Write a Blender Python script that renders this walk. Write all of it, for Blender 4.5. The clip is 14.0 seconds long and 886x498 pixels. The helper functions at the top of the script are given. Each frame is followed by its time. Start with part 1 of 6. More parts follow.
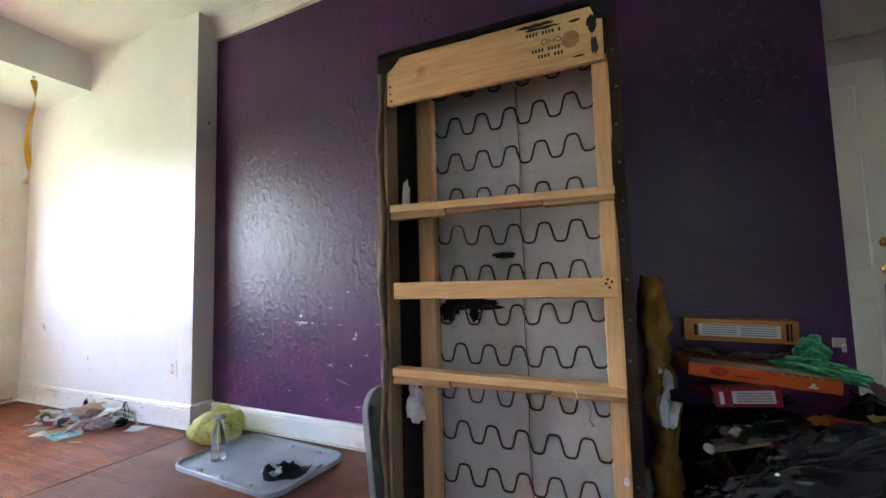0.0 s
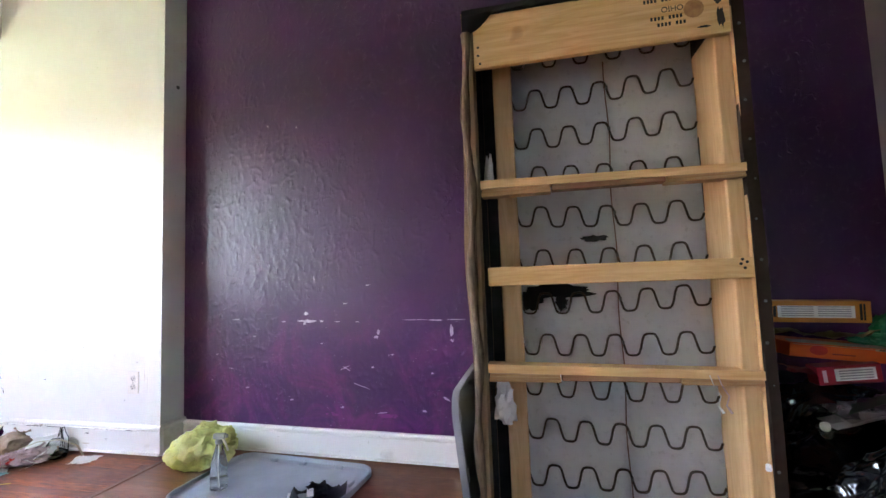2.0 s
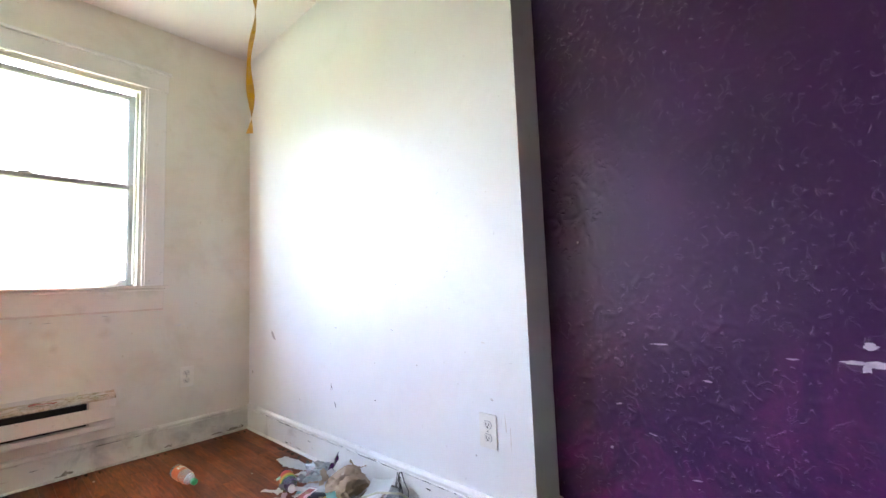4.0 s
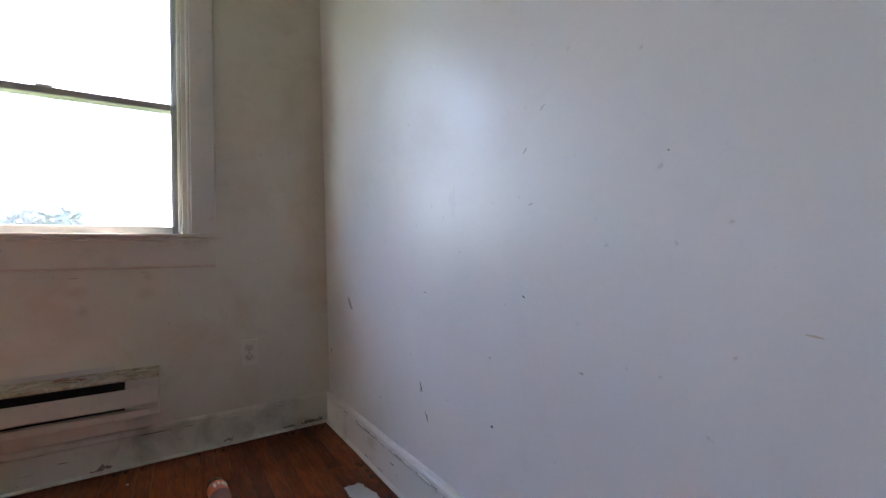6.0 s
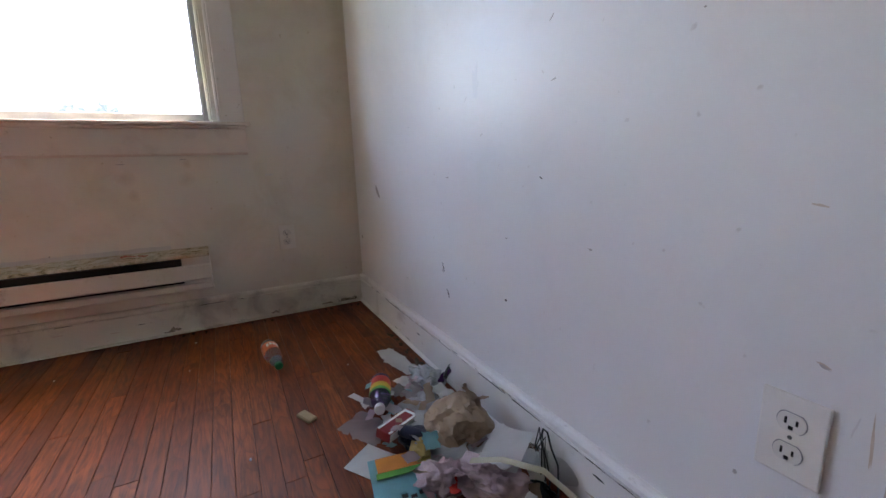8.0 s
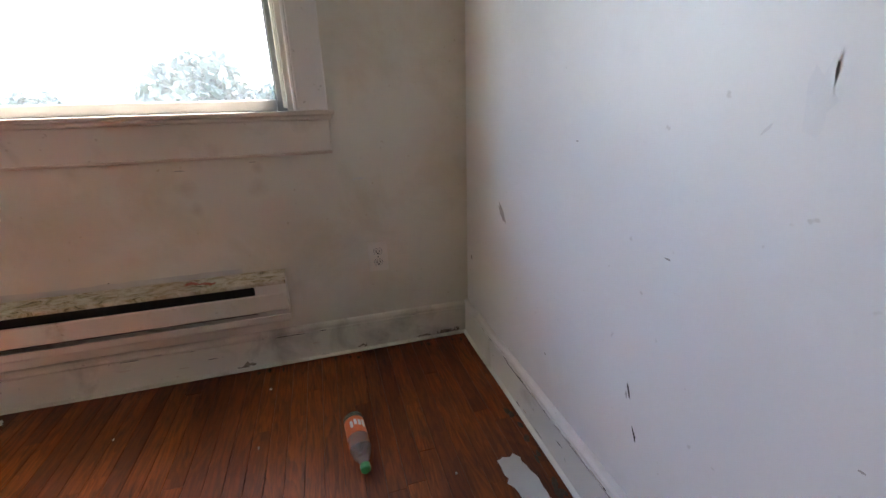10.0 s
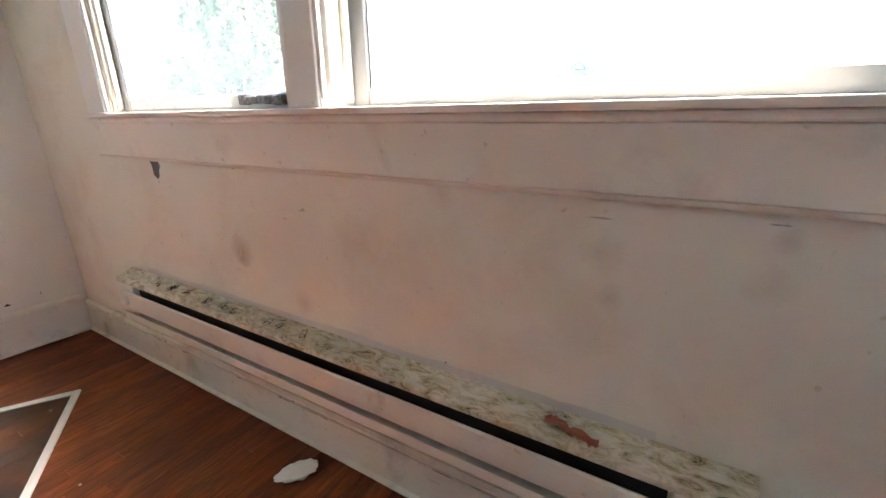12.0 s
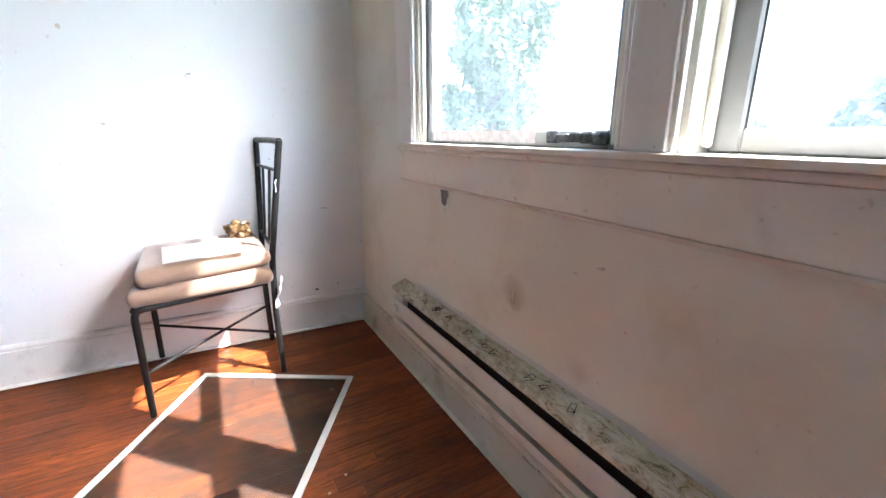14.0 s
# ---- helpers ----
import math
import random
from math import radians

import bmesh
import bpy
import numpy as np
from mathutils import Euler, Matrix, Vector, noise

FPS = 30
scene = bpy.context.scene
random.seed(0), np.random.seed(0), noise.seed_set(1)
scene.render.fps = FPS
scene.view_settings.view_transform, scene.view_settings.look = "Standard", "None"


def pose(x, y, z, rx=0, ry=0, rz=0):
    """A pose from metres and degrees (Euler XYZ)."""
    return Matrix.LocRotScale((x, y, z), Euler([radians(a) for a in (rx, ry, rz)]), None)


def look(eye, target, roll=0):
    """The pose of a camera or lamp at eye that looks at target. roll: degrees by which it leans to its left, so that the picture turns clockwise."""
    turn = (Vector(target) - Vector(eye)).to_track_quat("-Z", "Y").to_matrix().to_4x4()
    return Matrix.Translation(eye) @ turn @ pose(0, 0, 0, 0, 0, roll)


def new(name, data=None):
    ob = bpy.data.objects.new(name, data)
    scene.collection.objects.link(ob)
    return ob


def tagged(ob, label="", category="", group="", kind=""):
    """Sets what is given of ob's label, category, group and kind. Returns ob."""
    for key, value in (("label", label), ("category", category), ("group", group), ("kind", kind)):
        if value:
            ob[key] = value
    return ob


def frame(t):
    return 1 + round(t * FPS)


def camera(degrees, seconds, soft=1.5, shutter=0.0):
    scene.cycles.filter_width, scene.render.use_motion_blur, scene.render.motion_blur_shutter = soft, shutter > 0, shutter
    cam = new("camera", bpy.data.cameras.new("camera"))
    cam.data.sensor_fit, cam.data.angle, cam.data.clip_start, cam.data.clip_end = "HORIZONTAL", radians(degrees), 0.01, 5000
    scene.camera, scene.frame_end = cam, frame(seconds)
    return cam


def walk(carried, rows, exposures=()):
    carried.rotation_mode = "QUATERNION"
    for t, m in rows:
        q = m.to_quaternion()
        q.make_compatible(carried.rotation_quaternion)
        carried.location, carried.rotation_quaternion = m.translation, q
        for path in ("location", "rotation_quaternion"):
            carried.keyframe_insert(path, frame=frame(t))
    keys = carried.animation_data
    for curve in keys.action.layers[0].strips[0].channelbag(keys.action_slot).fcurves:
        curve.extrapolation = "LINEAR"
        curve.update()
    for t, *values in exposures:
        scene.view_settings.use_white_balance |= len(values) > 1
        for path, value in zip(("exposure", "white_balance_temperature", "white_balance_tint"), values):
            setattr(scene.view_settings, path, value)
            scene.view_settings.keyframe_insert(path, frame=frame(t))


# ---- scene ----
cam = camera(93.9, 14.0)
PATH = [
    (0, (5.16, -2.035, 0.997), (4.376, -0.202, 1.15), -1.5),
    (0.5, (4.962, -2.066, 1.006), (4.309, -0.181, 1.15), -1.8),
    (1, (4.815, -2.146, 1.007), (4.201, -0.248, 1.151), -2.0),
    (1.5, (4.72, -2.189, 0.995), (4.261, -0.247, 1.137), -2.3),
    (2, (4.504, -2.052, 0.963), (4.075, -0.103, 1.105), -2.1),
    (2.5, (4.137, -1.803, 1.012), (3.575, 0.112, 1.136), -2.3),
    (3, (3.702, -1.693, 1.035), (2.617, -0.017, 1.157), -2.0),
    (3.2, (3.576, -1.636, 1.031), (2.387, -0.034, 1.167), -1.9),
    (5.3, (2.474, -0.735, 0.891), (0.958, 0.553, 1.098), -2.7),
    (5.5, (2.396, -0.683, 0.884), (0.808, 0.515, 1.096), -2.5),
    (6, (2.327, -0.691, 0.856), (0.638, 0.378, 0.924), -2.0),
    (6.5, (2.326, -0.675, 0.849), (0.605, 0.326, 0.657), -1.9),
    (7, (2.337, -0.672, 0.839), (0.628, 0.295, 0.46), -1.9),
    (7.5, (2.363, -0.68, 0.81), (0.646, 0.267, 0.416), -1.8),
    (7.7, (2.379, -0.688, 0.801), (0.658, 0.252, 0.407), -1.8),
    (9.8, (1.821, -0.552, 1.053), (0.006, -0.055, 0.376), -2.6),
    (10, (1.683, -0.589, 1.037), (-0.137, -0.076, 0.385), -1.7),
    (10.5, (1.353, -0.598, 1.038), (-0.545, -0.587, 0.41), -1.6),
    (11, (1.067, -0.729, 1.008), (-0.798, -1.096, 0.385), -0.9),
    (11.5, (0.862, -0.855, 1.02), (-0.945, -1.436, 0.388), -0.9),
    (12, (0.737, -0.961, 1.016), (-0.903, -1.927, 0.402), -0.6),
    (12.5, (0.701, -1.017, 1.017), (-0.689, -2.32, 0.407), -0.0),
    (13, (0.718, -1.061, 1.011), (-0.493, -2.53, 0.397), 0.1),
    (13.5, (0.729, -1.127, 1.027), (-0.367, -2.682, 0.409), 0.1),
    (14, (0.736, -1.244, 1.069), (-0.217, -2.919, 0.534), -0.0),
]
EXPOSURES = [(0, 6.2, 6600, 12), (2, 6.35, 6700, 13), (3.2, 6.38, 6500, 12), (5.3, 4.5, 6400, 14), (6.3, 4.12, 6500, 15), (7.0, 3.87, 6450, 15), (7.7, 4.36, 6600, 16), (9.8, 4.48, 6900, 14), (11, 4.97, 6700, 14), (12.5, 5.06, 6200, 8), (14, 4.71, 5650, 7)]
walk(cam, [(t, look(eye, target, roll)) for t, eye, target, roll in PATH], EXPOSURES)

# ---- light ----
SUN_TO = Vector((-0.545, 0.565, 1.0)).normalized()
world = bpy.data.worlds.new("world")
scene.world = world
world.use_nodes = True
wn = world.node_tree
sky = wn.nodes.new("ShaderNodeTexSky")
sky.sky_type = "NISHITA"
sky.sun_disc = False
sky.sun_elevation = math.asin(SUN_TO.z)
sky.sun_rotation = math.atan2(SUN_TO.x, SUN_TO.y)
sky.dust_density = 3.0
wn.links.new(sky.outputs[0], wn.nodes["Background"].inputs[0])
wn.nodes["Background"].inputs[1].default_value = 0.15
sun = new("sun", bpy.data.lights.new("sun", "SUN"))
sun.data.energy = 1.6
sun.data.angle = radians(0.55)
sun.data.color = (1.0, 0.95, 0.87)
sun.matrix_world = look((0, 0, 8), Vector((0, 0, 8)) - SUN_TO)


# ---- material helpers ----
def material(name):
    m = bpy.data.materials.new(name)
    m.use_nodes = True
    return m, m.node_tree, m.node_tree.nodes["Principled BSDF"]


def node(nt, kind, **values):
    n = nt.nodes.new(kind)
    for key, value in values.items():
        n.inputs[key.replace("_", " ")].default_value = value
    return n


def noise_tex(nt, vec, scale, detail=4.0, rough=0.55, distortion=0.0):
    n = node(nt, "ShaderNodeTexNoise", Scale=scale, Detail=detail, Roughness=rough, Distortion=distortion)
    if vec is not None:
        nt.links.new(vec, n.inputs["Vector"])
    return n.outputs["Fac"]


def spread(nt, fac, lo, hi, a=0.0, b=1.0):
    n = node(nt, "ShaderNodeMapRange")
    n.inputs[1].default_value, n.inputs[2].default_value = lo, hi
    n.inputs[3].default_value, n.inputs[4].default_value = a, b
    nt.links.new(fac, n.inputs[0])
    return n.outputs[0]


def blend(nt, fac, a, b, how="MIX"):
    n = nt.nodes.new("ShaderNodeMix")
    n.data_type, n.blend_type = "RGBA", how
    for socket, value in ((0, fac), (6, a), (7, b)):
        if isinstance(value, (int, float)):
            n.inputs[socket].default_value = value
        elif isinstance(value, tuple):
            n.inputs[socket].default_value = (*value, 1)
        else:
            nt.links.new(value, n.inputs[socket])
    return n.outputs[2]


def calc(nt, how, a, b):
    n = nt.nodes.new("ShaderNodeMath")
    n.operation = how
    for i, value in enumerate((a, b)):
        if isinstance(value, (int, float)):
            n.inputs[i].default_value = value
        else:
            nt.links.new(value, n.inputs[i])
    return n.outputs[0]


def coords(nt, stretch=None, kind="Object"):
    out = nt.nodes.new("ShaderNodeTexCoord").outputs[kind]
    if stretch:
        mp = nt.nodes.new("ShaderNodeMapping")
        mp.inputs["Scale"].default_value = stretch
        nt.links.new(out, mp.inputs["Vector"])
        out = mp.outputs[0]
    return out


def relief(nt, bsdf, height, strength, distance=0.01, under=None):
    b = node(nt, "ShaderNodeBump", Strength=strength, Distance=distance)
    nt.links.new(height, b.inputs["Height"])
    if under is not None:
        nt.links.new(under, b.inputs["Normal"])
    nt.links.new(b.outputs[0], bsdf.inputs["Normal"])
    return b.outputs[0]


def plain(name, c1, c2=None, rough=0.5, scale=9.0, bump=0.15, bscale=70.0, metal=0.0, stretch=None, spec=0.5, sheen=0.0):
    """A surface with two tones, broken gloss and fine relief."""
    m, nt, b = material(name)
    v = coords(nt, stretch)
    c2 = c2 or tuple(0.75 * c for c in c1)
    big = noise_tex(nt, v, scale, 5)
    nt.links.new(blend(nt, spread(nt, big, 0.35, 0.68), c1, c2), b.inputs["Base Color"])
    fine = noise_tex(nt, v, bscale, 3)
    nt.links.new(spread(nt, big, 0.3, 0.7, max(rough - 0.1, 0.05), min(rough + 0.1, 1)), b.inputs["Roughness"])
    b.inputs["Metallic"].default_value = metal
    b.inputs["Specular IOR Level"].default_value = spec
    b.inputs["Sheen Weight"].default_value = sheen
    relief(nt, b, fine, bump, 0.004)
    return m


def wall_paint(name, c1, c2, rough, streak, grime, grime_scale=2.2, grime_lo=0.56, grime_hi=0.78, dirt=0.5, spots=()):
    """Brushed semi-gloss house paint, smudged."""
    m, nt, b = material(name)
    v = coords(nt, None, "Object")
    cloud = noise_tex(nt, v, 1.3, 3)
    col = blend(nt, spread(nt, cloud, 0.3, 0.7), c1, c2)
    smut = noise_tex(nt, v, grime_scale, 6, 0.62, 0.4)
    col = blend(nt, spread(nt, smut, grime_lo, grime_hi, 0, dirt), col, grime)
    speck = noise_tex(nt, v, 38, 2)
    col = blend(nt, spread(nt, speck, 0.70, 0.76, 0, 0.4), col, grime)
    for centre, radius, tone, depth in spots:
        far = nt.nodes.new("ShaderNodeVectorMath")
        far.operation = "DISTANCE"
        nt.links.new(v, far.inputs[0])
        far.inputs[1].default_value = centre
        ragged = calc(nt, "ADD", far.outputs["Value"], calc(nt, "MULTIPLY", noise_tex(nt, v, 0.5 / radius, 5, 0.7), radius * 1.6))
        col = blend(nt, spread(nt, ragged, radius * 1.75, radius * 0.75, 0, depth), col, tone)
    nt.links.new(col, b.inputs["Base Color"])
    vs = coords(nt, (9, 9, 1.2))
    roll = noise_tex(nt, vs, 5, 4)
    stip = noise_tex(nt, v, 160, 2)
    nrm = relief(nt, b, roll, streak, 0.006)
    relief(nt, b, stip, 0.06, 0.002, nrm)
    nt.links.new(spread(nt, smut, 0.3, 0.7, rough - 0.05, rough + 0.12), b.inputs["Roughness"])
    return m


WHITE = wall_paint("white_wall_paint", (0.80, 0.80, 0.79), (0.74, 0.74, 0.735), 0.35, 0.08, (0.46, 0.42, 0.38), dirt=0.16)
STAINED = wall_paint("stained_wall_paint", (0.765, 0.742, 0.665), (0.705, 0.668, 0.585), 0.55, 0.06, (0.42, 0.31, 0.17), 2.9, 0.48, 0.78, 0.36,
                     spots=[((0, -2.12, 0.62), 0.06, (0.36, 0.22, 0.13), 0.55), ((0, -1.07, 0.78), 0.05, (0.40, 0.28, 0.18), 0.35), ((0, -1.5, 0.58), 0.30, (0.48, 0.37, 0.23), 0.34), ((0, -2.0, 0.66), 0.34, (0.50, 0.39, 0.24), 0.34), ((0, -2.54, 0.93), 0.03, (0.42, 0.3, 0.2), 0.4), ((0, -1.86, 0.5), 0.05, (0.42, 0.28, 0.18), 0.35), ((0, -1.05, 0.70), 0.03, (0.36, 0.26, 0.2), 0.3), ((0, -1.4, 0.86), 0.05, (0.42, 0.3, 0.22), 0.25), ((0, -0.83, 0.765), 0.045, (0.42, 0.33, 0.22), 0.4), ((0, -0.82, 0.84), 0.025, (0.40, 0.32, 0.22), 0.4), ((0, -2.12, 0.60), 0.035, (0.32, 0.20, 0.10), 0.6), ((0, -1.65, 0.72), 0.10, (0.46, 0.35, 0.2), 0.3), ((0, -0.75, 0.58), 0.22, (0.50, 0.42, 0.30), 0.22)])
TRIM = wall_paint("trim_paint", (0.80, 0.79, 0.77), (0.74, 0.72, 0.69), 0.4, 0.1, (0.30, 0.26, 0.21), 5.0, 0.60, 0.8, 0.55)
TRIM_WARM = wall_paint("peach_trim_paint", (0.79, 0.74, 0.67), (0.73, 0.67, 0.595), 0.45, 0.08, (0.34, 0.26, 0.18), 4.0, 0.56, 0.8, 0.45)
TRIM_DIRTY = wall_paint("grimy_trim_paint", (0.75, 0.73, 0.65), (0.67, 0.64, 0.55), 0.45, 0.12, (0.17, 0.14, 0.10), 4.2, 0.52, 0.74, 0.6)
CEIL = wall_paint("ceiling_paint", (0.78, 0.77, 0.75), (0.72, 0.71, 0.69), 0.8, 0.03, (0.55, 0.5, 0.42), 1.5, 0.6, 0.8, 0.3)
HALL = wall_paint("hall_paint", (0.55, 0.54, 0.46), (0.47, 0.46, 0.39), 0.6, 0.05, (0.3, 0.27, 0.2), dirt=0.3)


def purple_paint():
    m, nt, b = material("purple_paint")
    v = coords(nt)
    cloud = noise_tex(nt, v, 1.6, 5, 0.6, 0.6)
    col = blend(nt, spread(nt, cloud, 0.35, 0.68), (0.060, 0.0115, 0.078), (0.036, 0.0078, 0.051))
    sep = node(nt, "ShaderNodeSeparateXYZ")
    nt.links.new(v, sep.inputs[0])
    low = spread(nt, sep.outputs[2], 0.95, 0.25)
    blot = noise_tex(nt, v, 3.4, 5, 0.65, 1.0)
    col = blend(nt, calc(nt, "MULTIPLY", spread(nt, blot, 0.46, 0.66, 0, 0.9), low), col, (0.17, 0.020, 0.135))
    fleck = noise_tex(nt, coords(nt, (1, 1, 2.5)), 46, 3)
    col = blend(nt, calc(nt, "MULTIPLY", spread(nt, fleck, 0.70, 0.74, 0, 0.75), low), col, (0.5, 0.42, 0.5))
    nt.links.new(col, b.inputs["Base Color"])
    n1 = relief(nt, b, noise_tex(nt, coords(nt, (6, 6, 1.2)), 4.5, 5, 0.6, 0.5), 0.30, 0.008)
    n2 = relief(nt, b, noise_tex(nt, v, 48, 4), 0.14, 0.005, n1)
    curl = spread(nt, noise_tex(nt, coords(nt, (1, 1, 0.8)), 34, 3, 0.5, 1.5), 0.60, 0.70)
    relief(nt, b, curl, 0.45, 0.004, n2)
    b.inputs["Roughness"].default_value = 0.38
    b.inputs["Specular IOR Level"].default_value = 0.5
    return m


PURPLE = purple_paint()


def plank_wood(name, light, mid, dark, wear, rough):
    """Strip flooring: each board its own tone, grain along x, worn varnish."""
    m, nt, b = material(name)
    info = nt.nodes.new("ShaderNodeObjectInfo")
    geo = nt.nodes.new("ShaderNodeNewGeometry")
    pick = calc(nt, "FRACT", calc(nt, "ADD", info.outputs["Random"], geo.outputs["Random Per Island"]), 0)
    shift = nt.nodes.new("ShaderNodeCombineXYZ")
    nt.links.new(calc(nt, "MULTIPLY", pick, 37.0), shift.inputs[0])
    nt.links.new(calc(nt, "MULTIPLY", pick, 11.0), shift.inputs[1])
    add = nt.nodes.new("ShaderNodeVectorMath")
    nt.links.new(geo.outputs["Position"], add.inputs[0])
    nt.links.new(shift.outputs[0], add.inputs[1])
    mp = nt.nodes.new("ShaderNodeMapping")
    mp.inputs["Scale"].default_value = (2.6, 22, 22)
    nt.links.new(add.outputs[0], mp.inputs["Vector"])
    grain = noise_tex(nt, mp.outputs[0], 3.2, 6, 0.62, 0.8)
    fine = noise_tex(nt, mp.outputs[0], 14, 3, 0.6)
    flow = nt.nodes.new("ShaderNodeMapping")
    flow.inputs["Scale"].default_value = (1.1, 9, 9)
    nt.links.new(add.outputs[0], flow.inputs["Vector"])
    rings = calc(nt, "FRACT", calc(nt, "MULTIPLY", noise_tex(nt, flow.outputs[0], 1.4, 1.5, 0.4, 0.3), 17.0), 0)
    col = blend(nt, calc(nt, "FRACT", calc(nt, "MULTIPLY", pick, 7.0), 0), light, mid)
    col = blend(nt, spread(nt, grain, 0.42, 0.72, 0, 0.85), col, dark)
    col = blend(nt, spread(nt, rings, 0.35, 1.0, 0, 0.4), col, dark)
    col = blend(nt, spread(nt, fine, 0.6, 0.75, 0, 0.5), col, dark)
    scuff = noise_tex(nt, geo.outputs["Position"], 1.8, 6, 0.65, 0.5)
    col = blend(nt, spread(nt, scuff, 0.46, 0.80, 0, wear), col, (0.045, 0.024, 0.014))
    nt.links.new(col, b.inputs["Base Color"])
    nt.links.new(spread(nt, scuff, 0.3, 0.7, rough - 0.08, rough + 0.2), b.inputs["Roughness"])
    b.inputs["Specular IOR Level"].default_value = 0.32
    relief(nt, b, grain, 0.12, 0.003)
    return m


PLANK = plank_wood("oak_strip", (0.34, 0.086, 0.0155), (0.185, 0.041, 0.0082), (0.050, 0.011, 0.004), 0.5, 0.40)
PLANK_RED = plank_wood("red_strip", (0.23, 0.082, 0.030), (0.19, 0.064, 0.024), (0.10, 0.032, 0.013), 0.6, 0.36)
GAP = plain("floor_joint", (0.02, 0.012, 0.008), None, 0.9)


def lumber(name, c1, c2, along):
    m, nt, b = material(name)
    stretch = [26, 26, 26]
    stretch[along] = 2.2
    info = nt.nodes.new("ShaderNodeObjectInfo")
    v = coords(nt, tuple(stretch))
    g = noise_tex(nt, v, 1.6, 5, 0.6, 1.4)
    knot = noise_tex(nt, coords(nt), 7, 2)
    col = blend(nt, spread(nt, g, 0.38, 0.66), c1, c2)
    col = blend(nt, spread(nt, knot, 0.73, 0.80, 0, 0.6), col, (0.30, 0.12, 0.04))
    col = blend(nt, spread(nt, info.outputs["Random"], 0, 1, 0, 0.25), col, (0.50, 0.24, 0.085))
    nt.links.new(col, b.inputs["Base Color"])
    b.inputs["Roughness"].default_value = 0.6
    relief(nt, b, g, 0.15, 0.003)
    return m


PINE_X = lumber("pine_across", (0.80, 0.53, 0.26), (0.66, 0.38, 0.15), 0)
PINE_Z = lumber("pine_upright", (0.78, 0.52, 0.28), (0.66, 0.40, 0.19), 2)
PLY = lumber("plywood_edge", (0.50, 0.30, 0.14), (0.33, 0.17, 0.07), 0)
STEEL = plain("spring_steel", (0.05, 0.045, 0.04), (0.09, 0.05, 0.03), 0.42, 30, 0.2, 90, 0.8)
BROWN_EDGE = plain("dark_brown_vinyl", (0.050, 0.028, 0.017), (0.024, 0.014, 0.010), 0.75, 8, 0.5, 60, spec=0.25)
TAN_CLOTH = plain("tan_backing_cloth", (0.36, 0.25, 0.155), (0.25, 0.17, 0.10), 0.85, 5, 0.5, 140)
BLACK_CLOTH = plain("black_dust_cloth", (0.013, 0.012, 0.013), (0.006, 0.006, 0.006), 0.8, 12, 0.4, 90)
FOAM = plain("orange_foam", (0.42, 0.21, 0.045), (0.20, 0.085, 0.02), 0.9, 9, 0.8, 35)
GREY_TUB = plain("grey_tub_plastic", (0.35, 0.39, 0.45), (0.29, 0.33, 0.385), 0.38, 5, 0.12, 40)
GREY_TUB2 = plain("dusty_tub_plastic", (0.30, 0.31, 0.33), (0.23, 0.235, 0.25), 0.5, 5, 0.12, 40)
BLACK_RUB = plain("black_fabric", (0.010, 0.010, 0.011), (0.02, 0.02, 0.022), 0.75, 20, 0.4, 120)
WHITE_PL = plain("white_plastic", (0.74, 0.72, 0.68), (0.66, 0.64, 0.59), 0.35, 12, 0.05, 50)
IVORY_PL = plain("ivory_plate", (0.80, 0.78, 0.73), (0.75, 0.72, 0.66), 0.38, 12, 0.08, 50)
SLOT_SHADE = plain("slot_shade", (0.012, 0.011, 0.010), None, 0.8)
PAPER = plain("white_paper", (0.80, 0.80, 0.79), (0.70, 0.69, 0.67), 0.75, 8, 0.25, 60)
GREYPAPER = plain("grey_paper", (0.45, 0.44, 0.44), (0.34, 0.33, 0.33), 0.7, 14, 0.35, 60)
KRAFT = plain("kraft_paper", (0.38, 0.275, 0.19), (0.29, 0.20, 0.13), 0.8, 9, 0.4, 45)
TEAL = plain("teal_print", (0.27, 0.58, 0.61), (0.20, 0.50, 0.54), 0.45, 10, 0.1)
ORANGE_PR = plain("orange_print", (0.62, 0.23, 0.03), (0.52, 0.17, 0.02), 0.45, 10, 0.1)
GREEN_PR = plain("green_print", (0.10, 0.36, 0.06), (0.06, 0.25, 0.04), 0.45, 10, 0.1)
YELLOW_PR = plain("yellow_print", (0.62, 0.44, 0.04), (0.5, 0.33, 0.03), 0.45, 10, 0.1)
RED_PR = plain("red_print", (0.27, 0.018, 0.022), (0.17, 0.012, 0.018), 0.42, 10, 0.1)
RED_BR = plain("bright_red", (0.55, 0.03, 0.02), (0.4, 0.02, 0.015), 0.45, 10, 0.1)
PURPLE_PR = plain("purple_foil", (0.10, 0.02, 0.11), (0.05, 0.012, 0.06), 0.25, 16, 0.4, 40)
NAVY = plain("navy_cloth", (0.022, 0.030, 0.062), (0.012, 0.016, 0.035), 0.9, 20, 0.5, 130, sheen=0.2)
PINK_CL = plain("mauve_cloth", (0.56, 0.43, 0.45), (0.42, 0.31, 0.34), 0.9, 14, 0.5, 110, sheen=0.2)
GREEN_CL = plain("green_cloth", (0.05, 0.36, 0.16), (0.03, 0.25, 0.11), 0.85, 14, 0.5, 120, sheen=0.2)
OLIVE = plain("olive_wrapper", (0.28, 0.25, 0.08), (0.2, 0.17, 0.05), 0.5, 12, 0.3)
BOX_Y = plain("yellow_carton", (0.58, 0.225, 0.02), (0.49, 0.175, 0.016), 0.45, 6, 0.08)
BOX_O = plain("orange_carton", (0.68, 0.115, 0.012), (0.58, 0.085, 0.01), 0.45, 6, 0.08)
